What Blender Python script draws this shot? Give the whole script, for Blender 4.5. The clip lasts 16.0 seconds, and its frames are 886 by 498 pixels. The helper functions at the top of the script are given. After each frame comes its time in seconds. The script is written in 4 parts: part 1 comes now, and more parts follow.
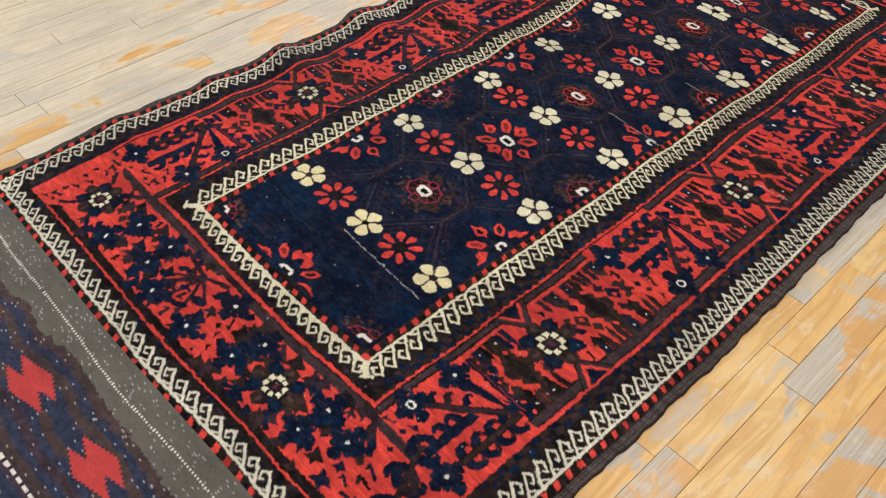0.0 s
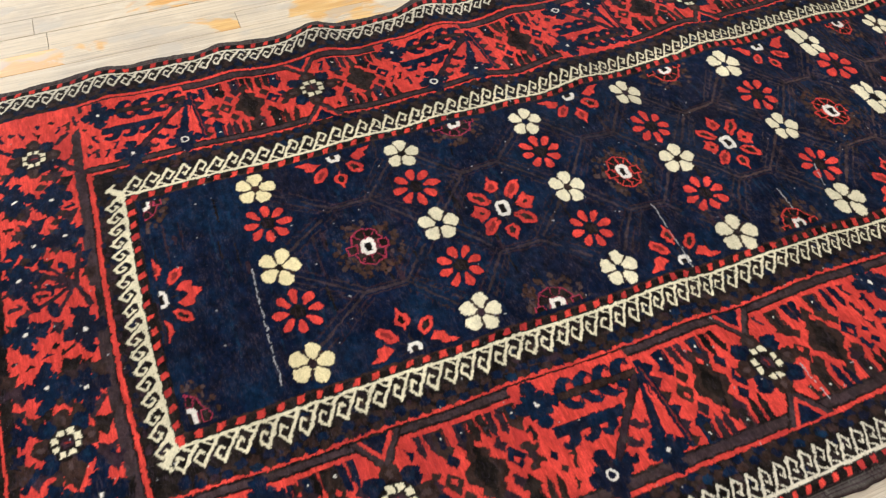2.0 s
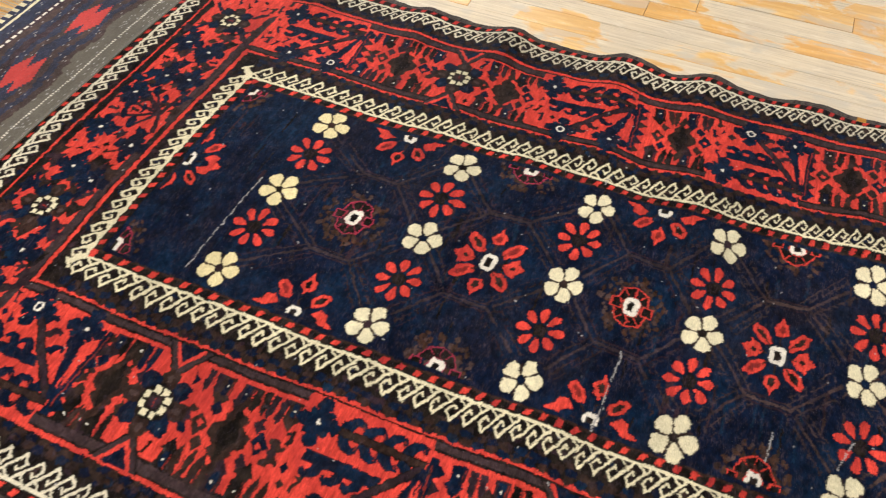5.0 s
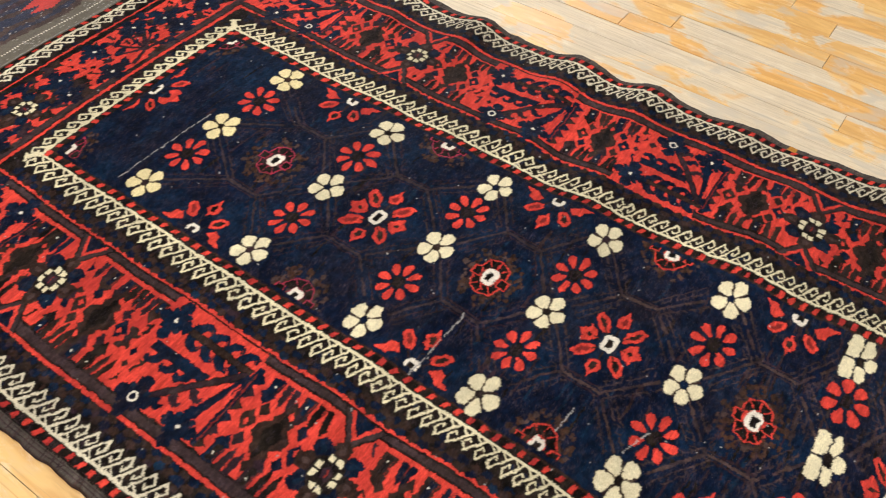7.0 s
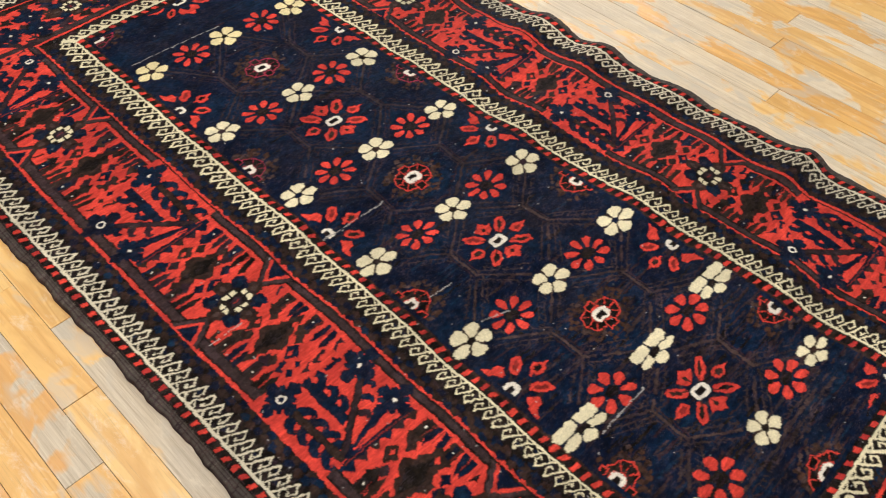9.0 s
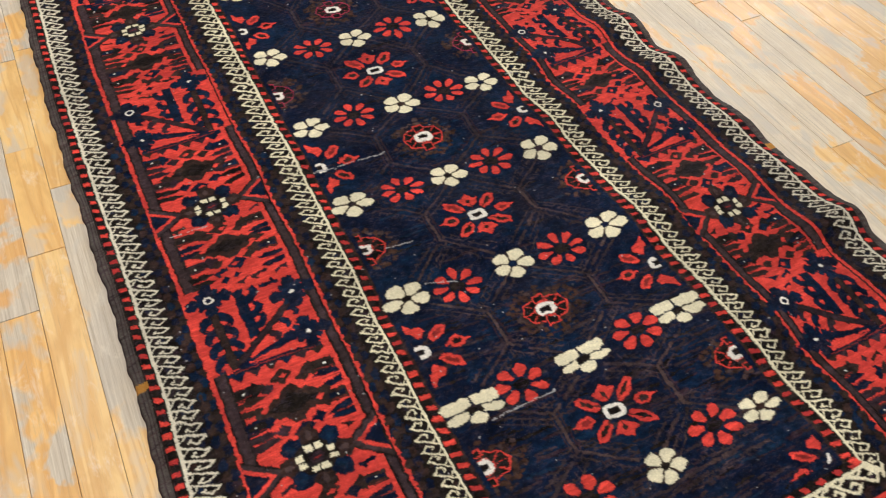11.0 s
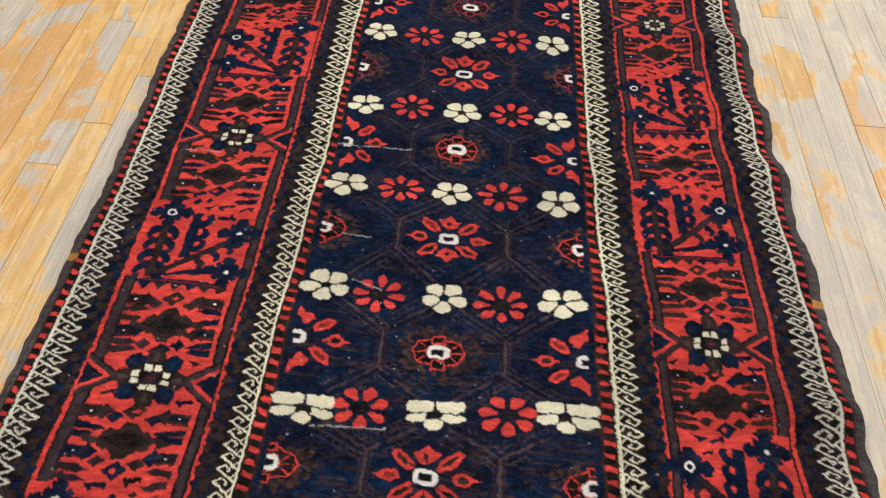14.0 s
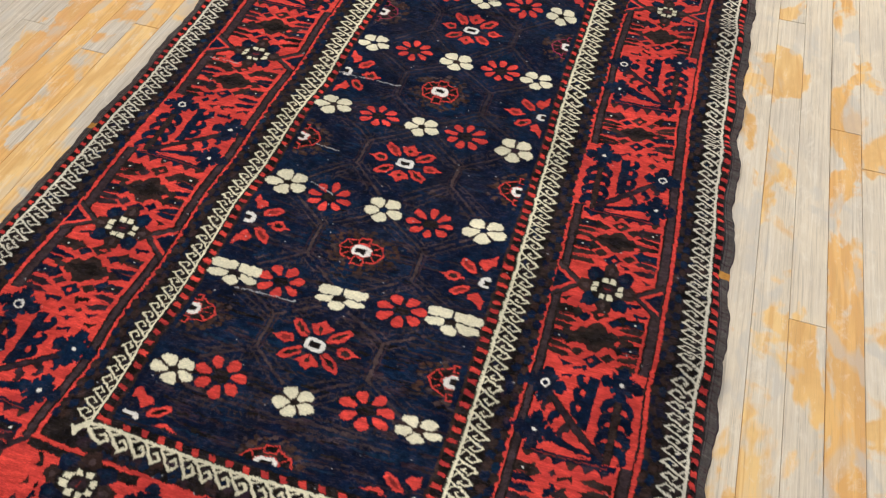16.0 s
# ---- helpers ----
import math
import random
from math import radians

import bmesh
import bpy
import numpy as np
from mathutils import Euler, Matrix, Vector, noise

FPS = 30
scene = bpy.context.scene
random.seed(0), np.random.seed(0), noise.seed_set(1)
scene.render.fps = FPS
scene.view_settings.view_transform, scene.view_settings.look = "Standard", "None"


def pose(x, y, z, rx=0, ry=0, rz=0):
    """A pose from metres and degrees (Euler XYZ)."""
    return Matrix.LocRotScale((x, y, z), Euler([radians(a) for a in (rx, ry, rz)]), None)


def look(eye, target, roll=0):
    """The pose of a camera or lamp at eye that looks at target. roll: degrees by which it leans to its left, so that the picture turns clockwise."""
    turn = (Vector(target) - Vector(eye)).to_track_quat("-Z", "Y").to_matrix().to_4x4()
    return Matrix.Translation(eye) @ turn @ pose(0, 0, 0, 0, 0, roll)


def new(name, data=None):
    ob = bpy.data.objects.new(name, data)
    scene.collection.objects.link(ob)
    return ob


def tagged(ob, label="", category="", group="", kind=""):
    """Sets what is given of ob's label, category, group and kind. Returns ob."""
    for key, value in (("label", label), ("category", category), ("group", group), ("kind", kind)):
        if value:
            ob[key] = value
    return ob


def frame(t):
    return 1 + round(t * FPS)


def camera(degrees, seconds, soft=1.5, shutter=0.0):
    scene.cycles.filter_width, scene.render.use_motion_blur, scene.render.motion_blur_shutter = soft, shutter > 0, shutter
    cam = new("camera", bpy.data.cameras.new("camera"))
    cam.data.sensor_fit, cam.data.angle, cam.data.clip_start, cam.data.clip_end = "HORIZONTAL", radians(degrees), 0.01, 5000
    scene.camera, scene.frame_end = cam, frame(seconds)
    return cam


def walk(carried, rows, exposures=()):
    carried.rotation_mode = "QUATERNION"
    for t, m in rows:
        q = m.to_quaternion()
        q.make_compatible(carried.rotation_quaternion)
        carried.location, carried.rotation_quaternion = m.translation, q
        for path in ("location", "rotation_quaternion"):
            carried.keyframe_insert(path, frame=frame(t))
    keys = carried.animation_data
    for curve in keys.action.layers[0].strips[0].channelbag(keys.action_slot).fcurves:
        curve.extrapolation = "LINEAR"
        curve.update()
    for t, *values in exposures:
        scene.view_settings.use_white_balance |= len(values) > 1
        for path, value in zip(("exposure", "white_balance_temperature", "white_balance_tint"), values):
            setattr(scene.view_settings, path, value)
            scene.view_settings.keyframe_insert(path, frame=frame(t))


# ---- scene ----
cam = camera(56.6, 16.0, soft=1.1)
PATH = [
    (0, (-0.241, -0.366, 1.206), (0.742, 0.61, -0.236), 2.4),
    (0.5, (-0.071, -0.291, 1.191), (0.834, 0.711, -0.284), 2.5),
    (1, (0.133, -0.266, 1.119), (0.941, 0.783, -0.38), 2.5),
    (1.5, (0.296, -0.261, 1.101), (0.973, 0.841, -0.424), 2.5),
    (2, (0.42, -0.307, 1.13), (0.922, 0.864, -0.411), 1.8),
    (2.5, (0.579, -0.31, 1.134), (0.882, 0.921, -0.413), 1.1),
    (3, (0.75, -0.298, 1.118), (0.853, 0.971, -0.424), 0.8),
    (3.2, (0.8, -0.32, 1.115), (0.815, 0.955, -0.426), 0.3),
    (5.3, (1.247, -0.27, 1.119), (0.723, 0.915, -0.405), 1.7),
    (5.5, (1.293, -0.265, 1.119), (0.734, 0.907, -0.402), 1.6),
    (6, (1.43, -0.309, 1.132), (0.81, 0.838, -0.385), 2.0),
    (6.5, (1.543, -0.299, 1.163), (0.868, 0.815, -0.355), 2.0),
    (7, (1.618, -0.215, 1.162), (0.898, 0.866, -0.358), 2.0),
    (7.5, (1.721, -0.117, 1.132), (0.959, 0.937, -0.388), 2.2),
    (8, (1.836, -0.118, 1.147), (1.034, 0.906, -0.372), 2.4),
    (8.5, (1.971, -0.201, 1.195), (1.13, 0.788, -0.326), 2.5),
    (9, (2.066, -0.262, 1.227), (1.185, 0.695, -0.293), 2.7),
    (9.5, (2.133, -0.223, 1.222), (1.202, 0.688, -0.296), 2.9),
    (9.7, (2.157, -0.185, 1.205), (1.205, 0.703, -0.313), 3.2),
    (11.8, (2.4, 0.19, 1.152), (1.169, 0.603, -0.37), 2.4),
    (12, (2.385, 0.246, 1.143), (1.14, 0.608, -0.38), 2.4),
    (12.5, (2.397, 0.342, 1.148), (1.124, 0.585, -0.374), 2.4),
    (13, (2.473, 0.416, 1.165), (1.181, 0.554, -0.356), 2.6),
    (13.5, (2.5, 0.515, 1.191), (1.203, 0.554, -0.33), 2.6),
    (14, (2.423, 0.633, 1.171), (1.135, 0.576, -0.358), 2.5),
    (14.5, (2.392, 0.736, 1.147), (1.117, 0.597, -0.388), 2.6),
    (15, (2.496, 0.838, 1.167), (1.23, 0.621, -0.366), 2.4),
    (15.5, (2.593, 0.952, 1.196), (1.341, 0.662, -0.337), 2.4),
    (16, (2.582, 1.018, 1.216), (1.351, 0.668, -0.32), 2.3),
]
walk(cam, [(t, look(eye, target, roll)) for t, eye, target, roll in PATH], exposures=[(0, -0.08, 5750, 10), (1, 0.02, 5750, 10), (2.5, 0.16, 5800, 10), (3.2, 0.16, 5800, 10), (5.5, 0.15, 6250, 10), (9.5, 0.07, 6250, 10), (12, 0.0, 5700, 10), (16, 0.05, 5650, 10)])

# ---- light of the room ----
world = bpy.data.worlds.new("room_world")
scene.world = world
world.use_nodes = True
wn = world.node_tree.nodes
sky = wn.new("ShaderNodeTexSky")
sky.sky_type = "NISHITA"
sky.sun_disc = False
sky.sun_elevation = radians(35)
sky.sun_rotation = radians(200)
wn["Background"].inputs["Strength"].default_value = 0.1
world.node_tree.links.new(sky.outputs[0], wn["Background"].inputs["Color"])


def area_light(name, m, sx, sy, power, colour):
    lamp = bpy.data.lights.new(name, "AREA")
    lamp.shape, lamp.size, lamp.size_y = "RECTANGLE", sx, sy
    lamp.energy, lamp.color = power, colour
    ob = new(name, lamp)
    ob.matrix_world = m
    return ob


# daylight standing in the two window openings of the far wall, and two ceiling panels
area_light("window_light", look((-1.0, 3.55, 1.5), (-0.2, 0.4, 0.2)), 2.2, 1.5, 54, (1.0, 0.97, 0.93))
area_light("window_light", look((2.9, 3.55, 1.5), (1.9, 0.8, 0.1)), 1.8, 1.5, 28, (0.95, 0.97, 1.0))
area_light("ceiling_lamp", look((0.0, 0.0, 2.62), (0.0, 0.0, 0)), 2.0, 2.0, 43, (1.0, 0.94, 0.86))
area_light("ceiling_lamp", look((2.3, 0.0, 2.62), (2.3, 0.0, 0)), 2.0, 2.0, 30, (1.0, 0.94, 0.86))


# ---- materials ----
def nodes_of(name):
    m = bpy.data.materials.new(name)
    m.use_nodes = True
    return m, m.node_tree.nodes, m.node_tree.links, m.node_tree.nodes["Principled BSDF"]


def val(ns, ls, op, a, b=None, clamp=False):
    n = ns.new("ShaderNodeMath")
    n.operation, n.use_clamp = op, clamp
    for i, v in enumerate((a, b)):
        if v is None:
            continue
        if isinstance(v, (int, float)):
            n.inputs[i].default_value = v
        else:
            ls.new(v, n.inputs[i])
    return n.outputs[0]


def ramp(ns, ls, fac, lo, hi, a=0.0, b=1.0):
    n = ns.new("ShaderNodeMapRange")
    n.clamp = True
    for i, v in enumerate((lo, hi, a, b)):
        n.inputs[i + 1].default_value = v
    ls.new(fac, n.inputs[0])
    return n.outputs[0]


def mix(ns, ls, fac, a, b, mode="MIX"):
    n = ns.new("ShaderNodeMix")
    n.data_type, n.blend_type = "RGBA", mode
    for sock, v in ((n.inputs[0], fac), (n.inputs[6], a), (n.inputs[7], b)):
        if isinstance(v, (int, float)):
            sock.default_value = v
        elif isinstance(v, tuple):
            sock.default_value = (*v, 1)
        else:
            ls.new(v, sock)
    return n.outputs[2]


def tex(ns, ls, vec, scale, detail=3.0, rough=0.55, stretch=(1, 1, 1), warp=0.0):
    mp = ns.new("ShaderNodeMapping")
    mp.inputs["Scale"].default_value = stretch
    ls.new(vec, mp.inputs["Vector"])
    n = ns.new("ShaderNodeTexNoise")
    n.inputs["Scale"].default_value = scale
    n.inputs["Detail"].default_value = detail
    n.inputs["Roughness"].default_value = rough
    n.inputs["Distortion"].default_value = warp
    ls.new(mp.outputs[0], n.inputs["Vector"])
    return n.outputs["Fac"]


def position(ns):
    return ns.new("ShaderNodeNewGeometry").outputs["Position"]


def wool(name, fine=650.0, relief=0.0012, tufts=1.0, rib=(1.0, 0.45, 1.0), speck=0.745, sheen=0.016, madder=1.0):
    """Wool pile: the dye comes with the knots, the tufts lie across the rug."""
    m, ns, ls, bs = nodes_of(name)
    p = position(ns)
    dye = ns.new("ShaderNodeVertexColor")
    dye.layer_name = "dye"
    grain = tex(ns, ls, p, fine, 2.0, 0.6, rib)
    knot = tex(ns, ls, p, 190, 2.0, 0.6, (1.0, 0.6, 1.0))
    wear = tex(ns, ls, p, 16, 4.0, 0.6, (1.6, 0.8, 1.0))
    big = tex(ns, ls, p, 3.2, 2.0, 0.5)
    shade = val(ns, ls, "MULTIPLY", ramp(ns, ls, grain, 0.3, 0.7, 1 - 0.16 * tufts, 1 + 0.14 * tufts), ramp(ns, ls, knot, 0.3, 0.7, 0.92, 1.08))
    shade = val(ns, ls, "MULTIPLY", shade, ramp(ns, ls, wear, 0.3, 0.72, 0.86, 1.14))
    shade = val(ns, ls, "MULTIPLY", shade, ramp(ns, ls, big, 0.35, 0.65, 0.86, 1.14))
    toned = mix(ns, ls, 1.0, dye.outputs["Color"], shade, "MULTIPLY")
    lint = tex(ns, ls, p, 330, 3.0, 0.7, (1.0, 0.38, 1.0))
    fleck = tex(ns, ls, p, 62, 4.0, 0.68, (1.25, 0.7, 1.0))
    tone = ns.new("ShaderNodeRGBToBW")
    ls.new(dye.outputs["Color"], tone.inputs[0])
    deep = ramp(ns, ls, tone.outputs[0], 0.022, 0.085, 1.0, 0.06)
    dusty = mix(ns, ls, val(ns, ls, "MULTIPLY", deep, val(ns, ls, "MULTIPLY", ramp(ns, ls, lint, 0.44, 0.64, 0.0, 0.95), ramp(ns, ls, fleck, 0.44, 0.62, 0.0, 0.85))), toned, (0.034, 0.025, 0.034))
    part_of = ns.new("ShaderNodeSeparateColor")
    ls.new(dye.outputs["Color"], part_of.inputs[0])
    cold = ramp(ns, ls, val(ns, ls, "SUBTRACT", part_of.outputs["Blue"], part_of.outputs["Red"]), 0.002, 0.010, 0.0, 1.0)
    blue = val(ns, ls, "MULTIPLY", val(ns, ls, "MULTIPLY", deep, cold), ramp(ns, ls, tex(ns, ls, p, 9, 6.0, 0.7, (1.3, 0.8, 1.0)), 0.45, 0.68, 0.0, 0.52))
    dusty = mix(ns, ls, blue, dusty, (0.0038, 0.0215, 0.054))
    tan = val(ns, ls, "MULTIPLY", deep, ramp(ns, ls, tex(ns, ls, p, 6.5, 6.0, 0.72, (1.0, 0.8, 1.0), 0.5), 0.50, 0.72, 0.0, 0.36))
    dusty = mix(ns, ls, tan, dusty, (0.021, 0.0135, 0.0125))
    warm = val(ns, ls, "MULTIPLY", val(ns, ls, "MULTIPLY", deep, val(ns, ls, "SUBTRACT", 1.0, cold)), ramp(ns, ls, tex(ns, ls, p, 34, 4.0, 0.65, (1.0, 0.9, 1.0)), 0.44, 0.62, 0.0, 0.5))
    dusty = mix(ns, ls, warm, dusty, (0.028, 0.020, 0.016))
    clump = val(ns, ls, "MULTIPLY", ramp(ns, ls, tex(ns, ls, p, 120, 3.0, 0.65, (1.0, 0.55, 1.0)), 0.36, 0.66, 0.66, 1.35), ramp(ns, ls, tex(ns, ls, p, 38, 3.0, 0.6), 0.36, 0.64, 0.74, 1.28))
    dusty = mix(ns, ls, deep, dusty, mix(ns, ls, 1.0, dusty, clump, "MULTIPLY"))
    bright = ramp(ns, ls, tone.outputs[0], 0.022, 0.085, 0.0, 1.0)
    felt = val(ns, ls, "MULTIPLY", bright, ramp(ns, ls, tone.outputs[0], 0.20, 0.30, madder, 0.0))
    scarlet = ramp(ns, ls, val(ns, ls, "SUBTRACT", part_of.outputs["Red"], val(ns, ls, "MULTIPLY", part_of.outputs["Green"], 4.0)), 0.03, 0.12, 0.0, 1.0)
    felt = val(ns, ls, "MULTIPLY", felt, scarlet)
    rows = val(ns, ls, "MULTIPLY", ramp(ns, ls, tex(ns, ls, p, 210, 3.0, 0.7, (1.0, 0.16, 1.0)), 0.34, 0.62, 0.74, 1.18), ramp(ns, ls, tex(ns, ls, p, 55, 4.0, 0.7, (1.3, 0.5, 1.0)), 0.34, 0.60, 0.82, 1.13))
    dusty = mix(ns, ls, felt, dusty, mix(ns, ls, 1.0, dusty, rows, "MULTIPLY"))
    crimson = val(ns, ls, "MULTIPLY", felt, ramp(ns, ls, tex(ns, ls, p, 11, 6.0, 0.72, (1.5, 0.7, 1.0), 0.6), 0.46, 0.68, 0.0, 0.55))
    dusty = mix(ns, ls, crimson, dusty, (0.24, 0.020, 0.024))
    dusty = mix(ns, ls, val(ns, ls, "MULTIPLY", felt, ramp(ns, ls, lint, 0.60, 0.76, 0.0, 0.45)), dusty, (0.16, 0.016, 0.022))
    dusty = mix(ns, ls, ramp(ns, ls, tex(ns, ls, p, 820, 1.0, 0.5), speck, speck + 0.055, 0.0, 0.50), dusty, (0.22, 0.21, 0.22))
    ls.new(dusty, bs.inputs["Base Color"])
    bs.inputs["Roughness"].default_value = 0.5
    bs.inputs["Specular IOR Level"].default_value = 0.016
    bs.inputs["Sheen Weight"].default_value = sheen
    bs.inputs["Sheen Roughness"].default_value = 0.45
    height = val(ns, ls, "ADD", val(ns, ls, "MULTIPLY", grain, 0.6), val(ns, ls, "MULTIPLY", knot, 0.9))
    bump = ns.new("ShaderNodeBump")
    bump.inputs["Strength"].default_value = 0.55
    bump.inputs["Distance"].default_value = relief
    ls.new(height, bump.inputs["Height"])
    ls.new(bump.outputs[0], bs.inputs["Normal"])
    return m


def worn_pine():
    """Pine strips worn to grey wood, with islands of old orange varnish."""
    m, ns, ls, bs = nodes_of("worn_pine")
    info = ns.new("ShaderNodeObjectInfo")
    rnd = info.outputs["Random"]
    p = position(ns)
    off = ns.new("ShaderNodeCombineXYZ")
    for i, k in enumerate((37.0, 11.0, 53.0)):
        ls.new(val(ns, ls, "MULTIPLY", rnd, k), off.inputs[i])
    add = ns.new("ShaderNodeVectorMath")
    ls.new(p, add.inputs[0])
    ls.new(off.outputs[0], add.inputs[1])
    q = add.outputs[0]
    rings = tex(ns, ls, q, 4.0, 2.0, 0.45, (0.42, 5.0, 1.0), 0.8)
    ring = val(ns, ls, "SINE", val(ns, ls, "MULTIPLY", rings, 38.0))
    fibre = tex(ns, ls, q, 60, 5.0, 0.7, (0.09, 2.6, 1.0), 0.4)
    pore = tex(ns, ls, q, 300, 2.0, 0.6, (0.05, 1.6, 1.0))
    blot = tex(ns, ls, p, 2.0, 3.0, 0.55, (0.75, 1.25, 1.0), 0.5)
    patch = tex(ns, ls, p, 5.2, 4.0, 0.58, (0.75, 1.15, 1.0), 0.6)
    flake = tex(ns, ls, q, 42, 3.0, 0.6, (0.5, 1.3, 1.0))
    bare = mix(ns, ls, ramp(ns, ls, fibre, 0.3, 0.7), (0.45, 0.375, 0.28), (0.65, 0.575, 0.455))
    bare = mix(ns, ls, ramp(ns, ls, rnd, 0.0, 1.0, 0.0, 0.75), bare, (0.50, 0.43, 0.335))
    bare = mix(ns, ls, ramp(ns, ls, ring, 0.2, 1.0, 0.0, 0.10), bare, (0.42, 0.31, 0.19))
    bare = mix(ns, ls, ramp(ns, ls, tex(ns, ls, q, 3.4, 4.0, 0.6, (0.6, 1.5, 1.0), 0.5), 0.48, 0.64, 0.0, 0.50), bare, (0.42, 0.385, 0.335))
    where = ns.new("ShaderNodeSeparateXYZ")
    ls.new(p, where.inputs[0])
    # bare wood goes paler and creamier with Y from 0.6 to 1.5, in patches
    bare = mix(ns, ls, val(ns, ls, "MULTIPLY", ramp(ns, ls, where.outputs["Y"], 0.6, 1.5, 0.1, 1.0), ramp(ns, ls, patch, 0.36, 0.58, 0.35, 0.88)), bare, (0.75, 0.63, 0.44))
    crack = tex(ns, ls, q, 46, 5.0, 0.78, (0.07, 3.4, 1.0), 0.3)
    bare = mix(ns, ls, ramp(ns, ls, crack, 0.52, 0.68, 0.0, 0.62), bare, (0.30, 0.25, 0.19))
    bare = mix(ns, ls, ramp(ns, ls, crack, 0.47, 0.33, 0.0, 0.50), bare, (0.80, 0.74, 0.62))
    coat = mix(ns, ls, ramp(ns, ls, ring, -0.6, 0.9), (0.79, 0.46, 0.125), (0.68, 0.355, 0.085))
    hue = val(ns, ls, "FRACT", val(ns, ls, "MULTIPLY", rnd, 7.31))
    coat = mix(ns, ls, ramp(ns, ls, hue, 0.35, 0.75, 0.0, 0.8), coat, mix(ns, ls, ramp(ns, ls, ring, -0.2, 0.9), (0.79, 0.54, 0.215), (0.70, 0.42, 0.14)))
    coat = mix(ns, ls, ramp(ns, ls, hue, 0.05, 0.30, 0.7, 0.0), coat, mix(ns, ls, ramp(ns, ls, fibre, 0.35, 0.65), (0.60, 0.29, 0.10), (0.68, 0.38, 0.15)))
    stain = tex(ns, ls, q, 7.5, 4.0, 0.62, (0.6, 1.4, 1.0), 0.7)
    coat = mix(ns, ls, ramp(ns, ls, stain, 0.47, 0.62, 0.0, 0.75), coat, (0.62, 0.34, 0.095))
    coat = mix(ns, ls, ramp(ns, ls, stain, 0.44, 0.34, 0.0, 0.55), coat, (0.60, 0.49, 0.34))
    amount = val(ns, ls, "ADD", val(ns, ls, "MULTIPLY", blot, 0.65), val(ns, ls, "MULTIPLY", patch, 1.05))
    amount = val(ns, ls, "ADD", amount, val(ns, ls, "MULTIPLY", flake, 0.11))
    amount = val(ns, ls, "ADD", amount, val(ns, ls, "MULTIPLY", val(ns, ls, "SUBTRACT", rnd, 0.2), 0.30))
    sep = ns.new("ShaderNodeSeparateXYZ")
    ls.new(p, sep.inputs[0])
    amount = val(ns, ls, "ADD", amount, ramp(ns, ls, sep.outputs["Y"], -0.2, 1.3, 0.175, 0.020))
    amount = val(ns, ls, "ADD", amount, ramp(ns, ls, sep.outputs["Y"], -0.85, -0.30, -0.28, 0.02))
    far = val(ns, ls, "MULTIPLY", ramp(ns, ls, sep.outputs["Y"], 1.0, 1.4, 0.0, 1.0), ramp(ns, ls, sep.outputs["X"], 0.6, 1.5, -0.12, 0.135))
    amount = val(ns, ls, "ADD", amount, far)
    worn = val(ns, ls, "MULTIPLY", ramp(ns, ls, sep.outputs["Y"], -0.1, 0.1, 1.0, 0.0), ramp(ns, ls, sep.outputs["X"], 0.9, 1.6, 0.0, -0.11))
    amount = val(ns, ls, "ADD", amount, worn)
    mask = ramp(ns, ls, amount, 1.065, 1.115, 0.0, 0.94)
    col = mix(ns, ls, mask, bare, coat)
    col = mix(ns, ls, ramp(ns, ls, pore, 0.58, 0.75, 0.0, 0.26), col, (0.26, 0.18, 0.11))
    scuff = tex(ns, ls, p, 22, 6.0, 0.75, (0.55, 1.3, 1.0), 0.5)
    col = mix(ns, ls, ramp(ns, ls, scuff, 0.55, 0.68, 0.0, 0.42), col, (0.80, 0.73, 0.59))
    smear = tex(ns, ls, q, 9.0, 3.0, 0.5, (0.8, 1.6, 1.0), 0.4)
    col = mix(ns, ls, ramp(ns, ls, smear, 0.58, 0.64, 0.0, 0.55), col, (0.52, 0.475, 0.40))
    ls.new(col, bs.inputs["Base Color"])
    ls.new(ramp(ns, ls, mask, 0.0, 0.9, 0.58, 0.36), bs.inputs["Roughness"])
    bs.inputs["Specular IOR Level"].default_value = 0.45
    h = val(ns, ls, "ADD", val(ns, ls, "SUBTRACT", val(ns, ls, "MULTIPLY", fibre, 0.6), val(ns, ls, "MULTIPLY", crack, 0.5)), val(ns, ls, "MULTIPLY", mask, 0.25))
    bump = ns.new("ShaderNodeBump")
    bump.inputs["Strength"].default_value = 0.5
    bump.inputs["Distance"].default_value = 0.001
    ls.new(h, bump.inputs["Height"])
    ls.new(bump.outputs[0], bs.inputs["Normal"])
    return m


def plain(name, colour, rough=0.85, scale=30.0):
    m, ns, ls, bs = nodes_of(name)
    p = position(ns)
    n1, n2 = tex(ns, ls, p, scale, 4.0), tex(ns, ls, p, scale * 9, 2.0)
    f = val(ns, ls, "MULTIPLY", ramp(ns, ls, n1, 0.3, 0.7, 0.88, 1.08), ramp(ns, ls, n2, 0.3, 0.7, 0.93, 1.06))
    ls.new(mix(ns, ls, 1.0, colour, f, "MULTIPLY"), bs.inputs["Base Color"])
    bs.inputs["Roughness"].default_value = rough
    return m


PILE = wool("wool_pile")
FLAT = wool("flat_woven_wool", 420.0, 0.0009, 0.8, (0.5, 1.0, 1.0), 0.67, 0.16, 0.0)
PINE = worn_pine()
GAP = plain("dark_gap_dirt", (0.19, 0.14, 0.095))
WALL = plain("painted_plaster", (0.72, 0.69, 0.63), 0.9, 6.0)
COTTON = plain("undyed_cotton", (0.55, 0.50, 0.42), 0.9, 200.0)


